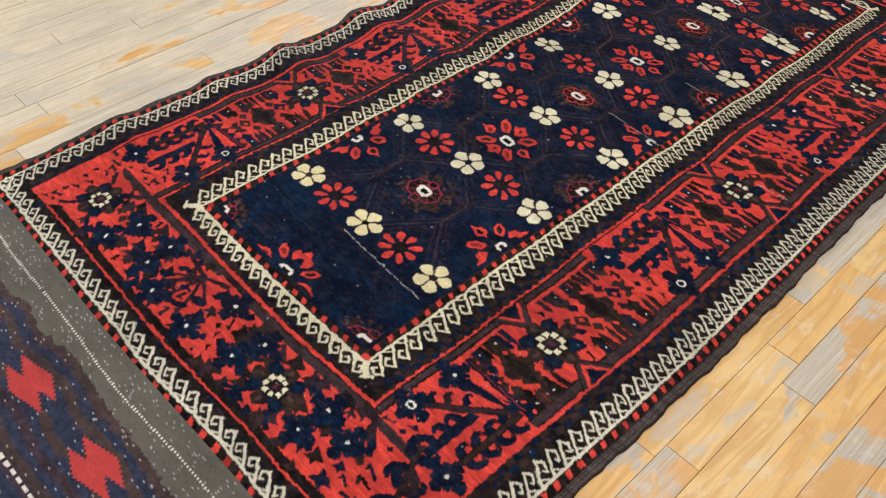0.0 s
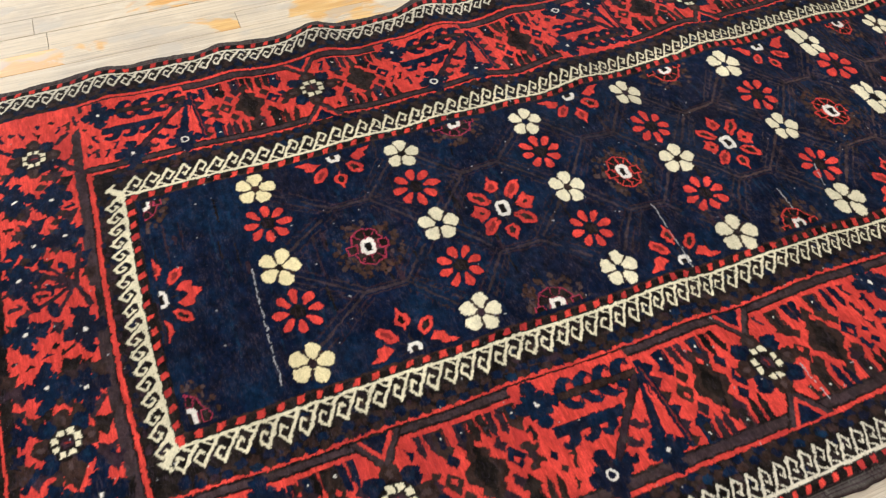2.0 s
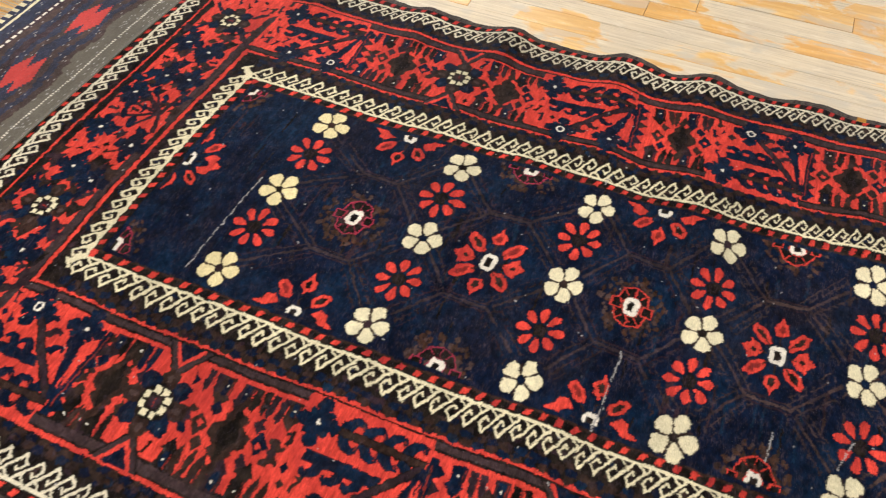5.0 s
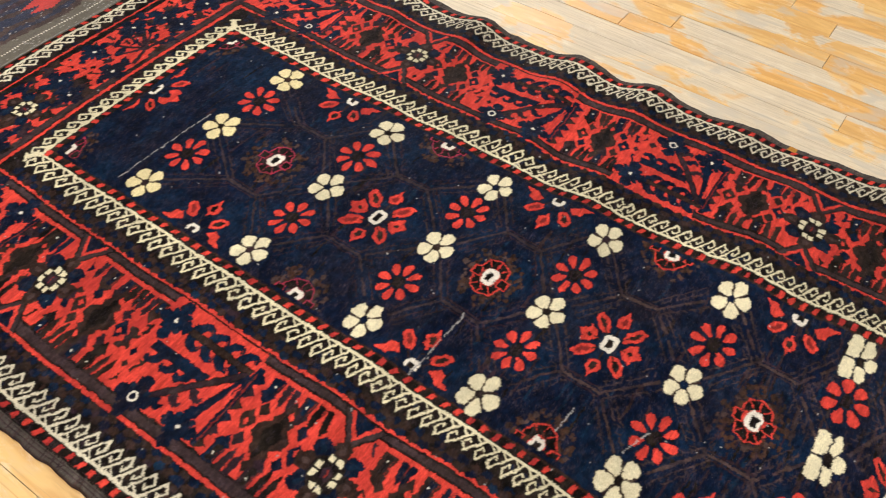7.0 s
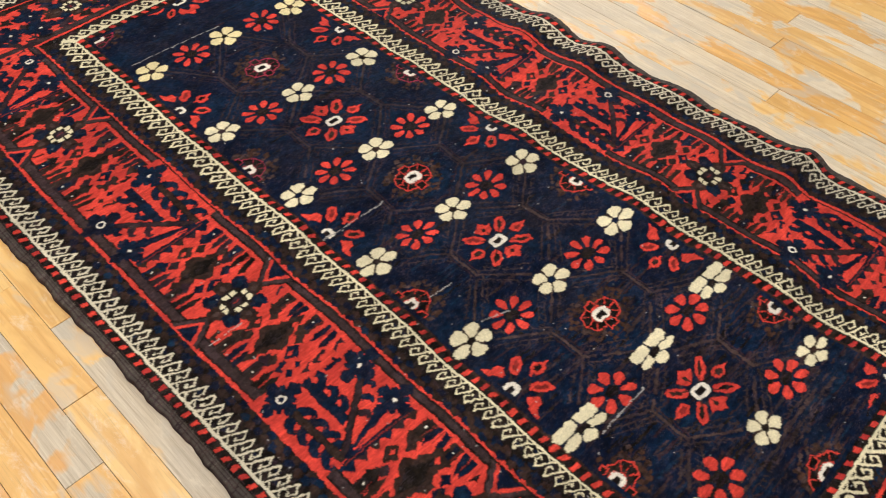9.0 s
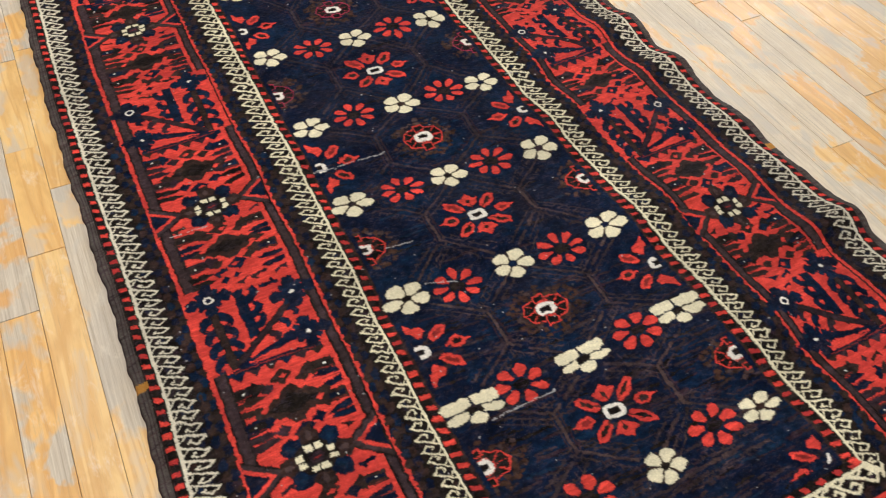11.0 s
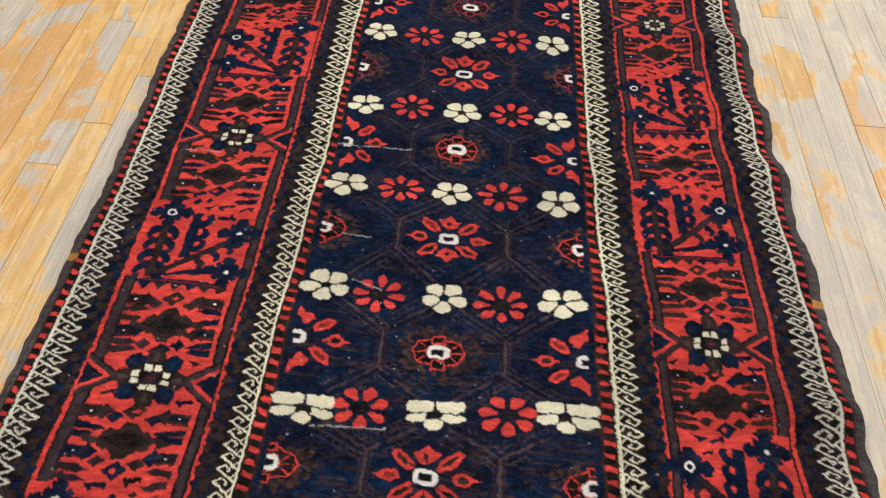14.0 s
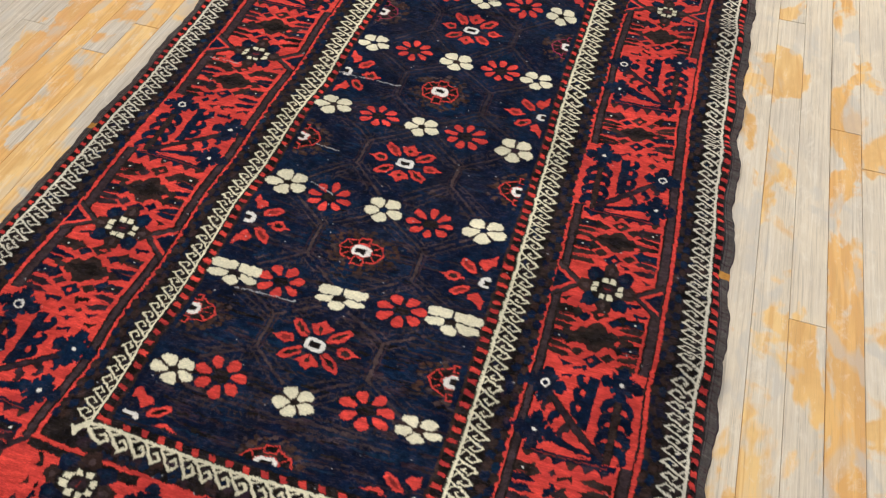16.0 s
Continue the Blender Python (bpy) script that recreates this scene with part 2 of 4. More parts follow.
# ---- helpers for meshes ----
def part(name, bm, material, parent, label=""):
    me = bpy.data.meshes.new(name)
    bm.to_mesh(me)
    bm.free()
    me.materials.append(material)
    ob = new(name, me)
    ob.parent = parent
    return tagged(ob, label)


def box(bm, x0, x1, y0, y1, z0, z1):
    vs = [bm.verts.new((x, y, z)) for z in (z0, z1) for x, y in ((x0, y0), (x1, y0), (x1, y1), (x0, y1))]
    for q in ((3, 2, 1, 0), (4, 5, 6, 7), (0, 1, 5, 4), (1, 2, 6, 5), (2, 3, 7, 6), (3, 0, 4, 7)):
        bm.faces.new([vs[i] for i in q])


# ---- the room: sub-floor, plain walls and ceiling ----
RX0, RX1, RY0, RY1, RH = -2.6, 4.8, -2.4, 3.5, 2.7


def setting(name, boxes, material, label):
    bm = bmesh.new()
    for b in boxes:
        box(bm, *b)
    ob = part(name, bm, material, None, label)
    return tagged(ob, kind="structure")


floor = setting("floor", [(RX0, RX1, RY0, RY1, -0.06, -0.004)], GAP, "worn pine strip floor with patches of orange varnish")
setting("wall_west", [(RX0 - 0.15, RX0, RY0, RY1, -0.06, RH)], WALL, "plain off-white plaster wall")
setting("wall_east", [(RX1, RX1 + 0.15, RY0, RY1, -0.06, RH)], WALL, "plain off-white plaster wall")
setting("wall_south", [(RX0 - 0.15, RX1 + 0.15, RY0 - 0.15, RY0, -0.06, RH)], WALL, "plain off-white plaster wall")
setting("wall_north", [(RX0 - 0.15, -2.2, RY1, RY1 + 0.15, -0.06, RH), (0.2, 1.9, RY1, RY1 + 0.15, -0.06, RH), (3.9, RX1 + 0.15, RY1, RY1 + 0.15, -0.06, RH),
                       (1.9, 3.9, RY1, RY1 + 0.15, -0.06, 0.7), (1.9, 3.9, RY1, RY1 + 0.15, 2.3, RH),
                       (-2.2, 0.2, RY1, RY1 + 0.15, -0.06, 0.7), (-2.2, 0.2, RY1, RY1 + 0.15, 2.3, RH)], WALL, "plain off-white plaster wall with two window openings")
setting("ceiling", [(RX0 - 0.15, RX1 + 0.15, RY0 - 0.15, RY1 + 0.15, RH, RH + 0.1)], WALL, "plain white plaster ceiling")


# ---- the rug: dyes, drawing of the design, knotting ----
DYES = [("navy", (0.0030, 0.0064, 0.0200)), ("red", (0.58, 0.054, 0.038)), ("ivory", (0.67, 0.615, 0.425)),
        ("soot", (0.0060, 0.0044, 0.0036)), ("brown", (0.030, 0.0155, 0.012)), ("plum", (0.027, 0.0140, 0.021)),
        ("blue", (0.0050, 0.0150, 0.034)), ("rose", (0.30, 0.030, 0.065)), ("white", (0.72, 0.68, 0.60)),
        ("grey", (0.105, 0.092, 0.082)), ("rust", (0.20, 0.022, 0.018)), ("cream", (0.70, 0.61, 0.345)),
        ("thread", (0.34, 0.33, 0.33)), ("ochre", (0.42, 0.20, 0.04)), ("slate", (0.030, 0.036, 0.068)), ("earth", (0.068, 0.043, 0.040)), ("mauve", (0.052, 0.030, 0.040)), ("coral", (0.50, 0.055, 0.050)), ("dusk", (0.037, 0.0255, 0.031)), ("bark", (0.044, 0.027, 0.030)), ("cord", (0.078, 0.068, 0.060)), ("umber", (0.058, 0.027, 0.017)), ("bone", (0.60, 0.555, 0.43)), ("madder", (0.38, 0.034, 0.030)), ("felt", (0.118, 0.108, 0.088))]
D = {n: i for i, (n, c) in enumerate(DYES)}
PALETTE = np.array([c for n, c in DYES])

CELL = 0.0011
U0, U1, V0, V1 = -0.018, 2.440, -0.087, 1.287     # the piled part, along and across
MID = 0.600
NU, NV = int((U1 - U0) / CELL), int((V1 - V0) / CELL)
ink = np.zeros((NU, NV), np.uint8)                # dye of each spot
own = np.zeros((NU, NV), np.int16)                # part that each spot belongs to
cu = U0 + (np.arange(NU) + 0.5) * CELL
cv = V0 + (np.arange(NV) + 0.5) * CELL
PARTS = []
rng = np.random.default_rng(7)


def begin(name, label=""):
    PARTS.append((name, label))
    return len(PARTS) - 1


class Frame2:
    """A local frame of the design: s along, w across, in metres, at (u, v)."""

    def __init__(self, u, v, du=(1, 0), dv=(0, 1), owner=None):
        self.o, self.a, self.b, self.owner = np.array((u, v)), np.array(du, float), np.array(dv, float), owner

    def __call__(self, pts):
        p = np.asarray(pts, float).reshape(-1, 2)
        return self.o + p[:, :1] * self.a + p[:, 1:] * self.b


def patch_of(lo, hi):
    i0, i1 = max(0, int((lo[0] - U0) / CELL) - 1), min(NU, int((hi[0] - U0) / CELL) + 2)
    j0, j1 = max(0, int((lo[1] - V0) / CELL) - 1), min(NV, int((hi[1] - V0) / CELL) + 2)
    return (slice(i0, i1), slice(j0, j1)) if i1 > i0 and j1 > j0 else None


def put(where, mask, dye, owner):
    ink[where][mask] = D[dye]
    if owner is not None:
        own[where][mask] = owner


def poly(f, pts, dye, owner=None):
    p = f(pts)
    where = patch_of(p.min(0), p.max(0))
    if where is None:
        return
    x, y = cu[where[0]][:, None], cv[where[1]][None, :]
    inside = np.zeros((x.shape[0], y.shape[1]), bool)
    for (x0, y0), (x1, y1) in zip(p, np.roll(p, -1, 0)):
        if y0 != y1:
            inside ^= ((y0 > y) != (y1 > y)) & (x < (x1 - x0) * (y - y0) / (y1 - y0) + x0)
    put(where, inside, dye, f.owner if owner is None else owner)


def blob(f, s, w, a, b, dye, turn=0.0, edge=0.0, owner=None):
    """An ellipse of half axes a and b, turned by degrees; edge: unevenness of its outline."""
    k = np.linspace(0, 2 * np.pi, 33)[:-1]
    r = 1 + edge * (np.sin(5 * k + s * 90) + np.sin(8 * k + w * 130) * 0.7 + rng.uniform(-0.8, 0.8, 32))
    x, y = a * r * np.cos(k), b * r * np.sin(k)
    c, q = np.cos(np.radians(turn)), np.sin(np.radians(turn))
    poly(f, np.stack((s + c * x - q * y, w + q * x + c * y), 1), dye, owner)


def ring(f, s, w, a, b, wide, dye, core, owner=None):
    blob(f, s, w, a, b, dye, owner=owner)
    blob(f, s, w, a - wide, b - wide, core, owner=owner)


def stroke(f, pts, wide, dye, owner=None):
    pts = np.asarray(pts, float).reshape(-1, 2)
    for p, q in zip(pts, pts[1:]):
        d = q - p
        n = np.array((-d[1], d[0])) / max(1e-9, np.hypot(*d)) * wide / 2
        e = d / max(1e-9, np.hypot(*d)) * wide * 0.3
        poly(f, (p - e + n, q + e + n, q + e - n, p - e - n), dye, owner)


def rect(u0, u1, v0, v1, dye, owner):
    where = patch_of((u0 + CELL, v0 + CELL), (u1 - CELL, v1 - CELL))
    if where:
        put(where, np.ones(ink[where].shape, bool), dye, owner)


# half widths of the bands across the rug, and their stations along it at the two ends
BANDS = dict(field=0.247, dash=0.252, line=0.266, hook=0.272, guard=0.312, red=0.3425, plum=0.349, border=0.361)
OUTER = dict(border=0.562, red=0.567, guard=0.5745, hook=0.608, line=0.644, dash=0.651, edge=0.668)
AF, BF = 0.297, 2.126                             # the ends of the field
END_IN = dict(field=0.0, dash=0.004, line=0.016, hook=0.022, guard=0.050, red=0.066, plum=0.073, border=0.083)
END_OUT = dict(border=0.240, red=0.245, guard=0.253, hook=0.271, line=0.297, dash=0.303, edge=0.3155)


def frame_band(ha, ea, hb, eb, dye, names):
    """Four strips between two rectangles of the design."""
    sides = [begin(n) if n else None for n in names]
    rect(AF - eb, BF + eb, MID - hb, MID - ha, dye, sides[0])
    rect(AF - eb, BF + eb, MID + ha, MID + hb, dye, sides[1])
    rect(AF - eb, AF - ea, MID - hb, MID + hb, dye, sides[2])
    rect(BF + ea, BF + eb, MID - hb, MID + hb, dye, sides[3])
    return sides


selv = [begin("selvedge", "grey-brown overcast selvedge"), begin("selvedge", "grey-brown overcast selvedge")]
rect(U0, U1, V0, MID, "cord", selv[0])
rect(U0, U1, MID, V1, "cord", selv[1])
outer = frame_band(OUTER["guard"], END_OUT["guard"], OUTER["edge"], END_OUT["edge"], "soot", ["outer_guard_band"] * 4)
main = frame_band(BANDS["plum"], END_IN["plum"], OUTER["guard"], END_OUT["guard"], "red", ["main_border"] * 4)
inner = frame_band(BANDS["field"], END_IN["field"], BANDS["plum"], END_IN["plum"], "soot", ["inner_guard_band"] * 4)
rect(AF - 0.005, BF + 0.005, MID - BANDS["dash"], MID - BANDS["field"], "brown", inner[0])
rect(AF - 0.005, BF + 0.005, MID + BANDS["field"], MID + BANDS["dash"], "brown", inner[1])
field = begin("field", "navy wool field")
rect(AF, BF, MID - BANDS["field"], MID + BANDS["field"], "navy", field)

# the dark side strips of the main border
for k, sgn in ((0, -1), (1, 1)):
    for a, b, dye in ((BANDS["red"], BANDS["plum"], "red"), (BANDS["plum"], BANDS["border"] + 0.006, "soot"), (BANDS["plum"] + 0.004, BANDS["border"] + 0.002, "bark"), (OUTER["border"] - 0.018, OUTER["red"], "soot"), (OUTER["border"] - 0.013, OUTER["red"] - 0.004, "bark")):
        lo, hi = sorted((MID + sgn * a, MID + sgn * b))
        rect(AF - END_IN["plum"], BF + END_IN["plum"], lo, hi, dye, main[k])
for k, base, sgn in ((2, AF, -1), (3, BF, 1)):
    for a, b, dye in ((END_IN["red"], END_IN["plum"], "red"), (END_IN["plum"], END_IN["border"] + 0.003, "soot"), (END_OUT["border"] - 0.008, END_OUT["red"], "soot")):
        lo, hi = sorted((base + sgn * a, base + sgn * b))
        rect(lo, hi, MID - BANDS["plum"], MID + BANDS["plum"], dye, main[k])

# mottled blocks of the dark guards
for half, end in (((BANDS["guard"] - 0.034, BANDS["red"]), (END_IN["guard"] - 0.020, END_IN["red"])), ((OUTER["guard"], OUTER["hook"] + 0.034), (END_OUT["guard"], END_OUT["hook"] + 0.020))):
    for sgn in (-1, 1):
        f = Frame2(0, MID, (1, 0), (0, sgn))
        pitch = 0.0205
        for i in range(int((BF - AF + 2 * end[0]) / pitch)):
            u = AF - end[0] + (i + 0.5) * pitch
            w = half[1] - 0.011 if half[0] < 0.5 else half[0] + 0.013
            for k in range(2):
                blob(f, u + rng.uniform(-0.002, 0.002), w + (k - 0.5) * 0.013 * rng.uniform(0.8, 1.1), 0.0092, 0.0075, (("navy", "brown"), ("brown", "blue" if i % 5 == 0 else "navy"))[i % 2][k], rng.uniform(-15, 15), 0.10)
        for _ in range(200):
            u, w = rng.uniform(AF - end[0], BF + end[0]), rng.uniform(half[0] + 0.004, half[1] - 0.004)
            blob(f, u, w, rng.uniform(0.003, 0.008), rng.uniform(0.003, 0.006), ("brown", "navy", "navy", "plum", "brown")[rng.integers(5)], edge=0.12)
    for base, sgn in ((AF, -1), (BF, 1)):
        f = Frame2(base, MID, (sgn, 0), (0, 1))
        for _ in range(150):
            blob(f, rng.uniform(end[0] + 0.003, end[1] - 0.003), rng.uniform(-half[0], half[0]), rng.uniform(0.003, 0.006), rng.uniform(0.003, 0.008), ("brown", "navy", "plum")[rng.integers(3)], edge=0.12)


def stations_of(length, start, pitch):
    """Where the hooks begin: the knots get finer along the rug, and the hooks narrower with them."""
    at = [0.0]
    while at[-1] < length:
        u = start + at[-1]
        at.append(at[-1] + float(np.interp(u, (0.4, 1.6), (pitch, 0.0218))))
    k = length / at[-1] if at[-1] - length < (at[-1] - at[-2]) / 2 else length / at[-2]
    return [x * k for x in at if x * k <= length + 1e-6]


def hook_band(f, length, at, high, dash0, dash1, lean=1, solid=False, pale="ivory"):
    """Running latch hooks on an ivory line, and the red lozenges on its other side; w grows away from the line."""
    poly(f, [(0, -0.0052), (length, -0.0052), (length, 0.0002), (0, 0.0002)], pale)
    for s0, s1 in zip(at, at[1:]):
        p = s1 - s0
        h = high * rng.uniform(0.90, 1.0)
        m = (lambda x: s0 + x * p) if lean < 0 else (lambda x: s1 - x * p)
        b = rng.uniform(-0.05, 0.05)
        t = 0.72 + 0.42 * min(1.0, max(0.0, (p - 0.021) / 0.010))
        stroke(f, [(m(1.02), 0.0), (m(0.12 + b), h)], 0.0046 * t, pale)
        stroke(f, [(m(0.34), 0.0), (m(0.80), h * 0.27)], 0.0030 * t, pale)
        if solid:
            poly(f, [(m(1.02), 0.0), (m(0.60), 0.0), (m(0.56), h * 0.50)], pale)
        stroke(f, [(m(0.14 + b), h), (m(-0.20 + b), h * 0.66)], 0.0040 * t, pale)
        stroke(f, [(m(-0.20 + b), h * 0.67), (m(0.10 + b), h * 0.31), (m(0.24 + b), h * 0.48)], 0.0034 * t, pale)
        a, c, k = m(0.20), m(0.58), (m(0.16) - m(0.0)) * -1
        w0, w1 = dash0 + rng.uniform(-0.001, 0.001), dash1 + rng.uniform(-0.001, 0.001)
        poly(f, [(a, w1), (c, w1), (c + k, w0), (a + k, w0)], ("red", "red", "madder")[rng.integers(3)])


for half, end, sides, turn in ((BANDS, END_IN, inner, 1), (OUTER, END_OUT, outer, -1)):
    # the hooks of the inner band point outward from the line, those of the outer band inward
    q = 0.266 + 0.006 if turn > 0 else OUTER["line"]
    e = END_IN["hook"] if turn > 0 else END_OUT["line"]
    d0, d1 = (-0.0085, -0.0205) if turn > 0 else (-0.0085, -0.0215)
    for k, sgn in ((0, -1), (1, 1)):
        f = Frame2(AF - e, MID + sgn * q, (1, 0), (0, sgn * turn), sides[k])
        hook_band(f, BF - AF + 2 * e, stations_of(BF - AF + 2 * e, AF - e, 0.031 if turn > 0 else 0.0275), 0.043 if turn > 0 else 0.041, d0, d1, sgn * turn, False, "ivory" if turn > 0 else "bone")
    for base, sgn, k in ((AF, -1, 2), (BF, 1, 3)):
        f = Frame2(base + sgn * e, MID - q, (0, 1), (sgn * turn, 0), sides[k])
        hook_band(f, 2 * q, list(np.linspace(0, 2 * q, round(2 * q / (0.031 if turn > 0 else 0.035)) + 1)), 0.029 if turn > 0 else 0.031, -0.0075, -0.018, sgn * turn, base == AF and turn > 0, "ivory" if turn > 0 else "bone")
    for bu, su in ((AF, -1), (BF, 1)):
        for sv in (-1, 1):
            f = Frame2(bu + su * e, MID + sv * q, (su, 0), (0, sv), sides[0 if sv < 0 else 1])
            if turn > 0:
                stroke(f, [(0, 0), (0.016, 0.018)], 0.013, "ivory")
                stroke(f, [(0.010, 0.030), (0.024, 0.014)], 0.0055, "ivory")


# ---- motifs of the field ----
ROWS = (0.503, 0.795, 1.061, 1.298, 1.546, 1.785, 2.004)
TALL = (1.0, 0.98, 0.93, 0.90, 0.88, 0.78, 0.76)
IVORY = ((0.506, 0.398), (0.511, 0.604), (0.510, 0.804), (0.797, 0.395), (0.801, 0.603), (0.797, 0.797), (1.060, 0.393), (1.060, 0.601), (1.062, 0.796),
         (1.297, 0.388), (1.297, 0.595), (1.301, 0.800), (1.546, 0.392), (1.552, 0.600), (1.548, 0.800), (1.795, 0.395), (1.786, 0.604), (1.778, 0.803), (2.012, 0.397), (2.002, 0.611), (1.986, 0.810))
SCARLET = ((0.516, 0.504), (0.514, 0.709), (0.802, 0.499), (0.797, 0.702), (1.055, 0.493), (1.055, 0.706), (1.298, 0.492), (1.294, 0.693), (1.557, 0.485), (1.557, 0.697), (1.782, 0.482), (1.782, 0.714), (1.999, 0.474), (1.982, 0.725))
MEDAL = (0.668, 0.924, 1.180, 1.417, 1.667, 1.890)
RIM = dict(u0=0.307, u1=2.117, v0=0.361, v1=0.840)   # the half motifs are cut off here


def hexagons():
    """The plum lattice: bars beside the medallions, and toothed diagonals from them to the ivory flowers."""
    stations = [0.372, *MEDAL, 2.070]
    for v in (0.502, 0.706):
        f = Frame2(0, v, owner=field)
        for i, st in enumerate(stations):
            thin = "dusk" if i < 4 else "earth"
            for o in (-0.0075, 0.0, 0.0075):
                if 0 < i < 7:
                    stroke(f, [(st - 0.036, o), (st + 0.036, o)], 0.0030 if o else 0.0062, thin if not o else "plum")
            for way in (-1, 1):
                row = i if way > 0 else i - 1
                if not 0 <= row < 7 or i == 0:
                    continue
                for sg in (-1, 1):
                    p, q = np.array((st + way * 0.036, 0.0)), np.array((ROWS[row] - way * 0.026, 0.078 * sg))
                    n = np.array((-(q - p)[1], (q - p)[0])) / np.hypot(*(q - p))
                    for o, wide, dye in ((0.0, 0.0058, thin), (0.0105, 0.0026, "plum"), (-0.0105, 0.0026, "plum"), (0.0190, 0.0022, "plum")):
                        for t in np.arange(0, 1, 0.125):
                            if rng.uniform() < (0.80 if o else 0.92):
                                a, b = p + (q - p) * t + n * o * (1 + 0.4 * t), p + (q - p) * (t + 0.11) + n * o * (1 + 0.4 * t)
                                stroke(f, [a, b], wide * rng.uniform(0.6, 1.1), (dye, "plum", "bark")[rng.integers(3) if o else 0] if i < 4 else ("dusk", "earth", "bark")[rng.integers(3)])
                    for t in np.linspace(0.12, 0.95, 7):
                        m = p + (q - p) * t + n * 0.0105
                        stroke(f, [m, m + n * 0.0085 + (q - p) * 0.05], 0.0022, "plum" if i < 4 else "dusk")
                        m = p + (q - p) * t - n * 0.0105
                        stroke(f, [m, m - n * 0.0075 + (q - p) * 0.06], 0.0022, "plum" if i < 4 else "dusk")


def abrash():
    """Cross streaks where the navy wool was dyed in another vat."""
    f = Frame2(0, 0, owner=field)
    for _ in range(260):
        u, v, l = rng.uniform(AF, BF), rng.uniform(MID - 0.24, MID + 0.24), rng.uniform(0.01, 0.09)
        w = rng.uniform(0.002, 0.006)
        v1 = min(v + l, MID + 0.246)
        stroke(f, [(u, v), (u, v1)], w, ("blue", "blue", "soot", "plum")[rng.integers(4)])
    for _ in range(520):
        u, v, l = rng.uniform(1.62, BF - 0.004), rng.uniform(MID - 0.24, MID + 0.24), rng.uniform(0.008, 0.05)
        stroke(f, [(u, v), (u, min(v + l, MID + 0.246))], rng.uniform(0.002, 0.004), ("plum", "dusk", "soot", "plum")[rng.integers(4)])


def petal(f, ang, r0, r1, half, k, dye):
    """A petal from r0 to r1 that is widest past its middle and comes to a blunt point; k squeezes it along the rug."""
    c, q = np.cos(ang), np.sin(ang)
    pts = []
    for r, w in ((r0, 0.28), (r0 + (r1 - r0) * 0.32, 0.74), (r0 + (r1 - r0) * 0.62, 1.0), (r0 + (r1 - r0) * 0.86, 0.80), (r1, 0.22)):
        pts.append((r, w * half * rng.uniform(0.92, 1.06)))
    ring_ = pts + [(r, -w * rng.uniform(0.95, 1.05)) for r, w in pts[::-1]]
    poly(f, [((c * r - q * w) * k, q * r + c * w) for r, w in ring_], dye)


def ivory_flower(u, v, k, row):
    me = begin("ivory_flower", "ivory five-petalled wool flower")
    f = Frame2(u, v, owner=me)
    if row == 5:
        # the squeezed ones: two long petals, two short ones and a tongue
        blob(f, 0, 0, 0.007, 0.012, "soot")
        for sw in (-1, 1):
            poly(f, [(-0.0270, sw * 0.0020), (-0.0265, sw * 0.0430), (-0.0180, sw * 0.0465), (-0.0080, sw * 0.0440), (-0.0045, sw * 0.0300), (-0.0065, sw * 0.0100), (-0.0110, sw * 0.0020)], "ivory")
            poly(f, [(-0.0030, sw * 0.0120), (-0.0025, sw * 0.0300), (0.0010, sw * 0.0450), (0.0090, sw * 0.0460), (0.0150, sw * 0.0330), (0.0120, sw * 0.0180), (0.0060, sw * 0.0110)], "ivory")
        poly(f, [(0.0055, -0.004), (0.0055, 0.004), (0.0120, 0.0140), (0.0200, 0.0135), (0.0255, 0.004), (0.0250, -0.005), (0.0190, -0.0140), (0.0115, -0.0140)], "ivory")
        return
    dye = "cream" if row == 0 else "ivory"
    first = rng.uniform(-5, 5)
    size = rng.uniform(0.95, 1.03) * (0.90 if row == 6 else 1.0)
    blob(f, 0, 0, 0.012, 0.014, "soot")
    for i in range(5):
        ang = np.radians(first + 72 * i + rng.uniform(-4, 4))
        petal(f, ang, 0.0085, 0.0415 * size, 0.0156 * size, 0.10 + 0.80 * k, dye)
    for i in range(5):
        ang = np.radians(first + 72 * i + 36)
        c, q, kk = np.cos(ang), np.sin(ang), 0.10 + 0.80 * k
        stroke(f, [(c * 0.008 * kk, q * 0.008), (c * 0.032 * kk, q * 0.032)], 0.0031, "brown")
    blob(f, 0, 0, 0.0075 * k, 0.0088, ("soot", "brown", "plum", "navy")[rng.integers(4)], edge=0.1)


def red_flower(u, v, k, row):
    me = begin("red_flower", "red eight-petalled wool flower")
    f = Frame2(u, v, owner=me)
    n = 8 if row < 5 else 7
    first = rng.uniform(-6, 6)
    for i in range(n):
        ang = np.radians(first + 360 / n * i)
        petal(f, ang, 0.0175, 0.0470 * rng.uniform(0.94, 1.04), 0.0088 if row < 5 else 0.0114, (0.92 if row < 5 else 1.05) * k, "red")
    blob(f, 0, 0, 0.013 * k, 0.0145, "soot", edge=0.12)
    for way in (-1, 1):
        stroke(f, [(way * 0.005, -0.007), (way * 0.005, 0.007)], 0.0024, "plum")


def clip_to_field(owner, before_ink, before_own):
    """What a half motif would draw outside the field stays as it was."""
    out = np.ones((NU, NV), bool)
    i0, i1 = int((RIM["u0"] - U0) / CELL), int((RIM["u1"] - U0) / CELL)
    j0, j1 = int((RIM["v0"] - V0) / CELL), int((RIM["v1"] - V0) / CELL)
    out[i0:i1, j0:j1] = False
    ink[out], own[out] = before_ink[out], before_own[out]


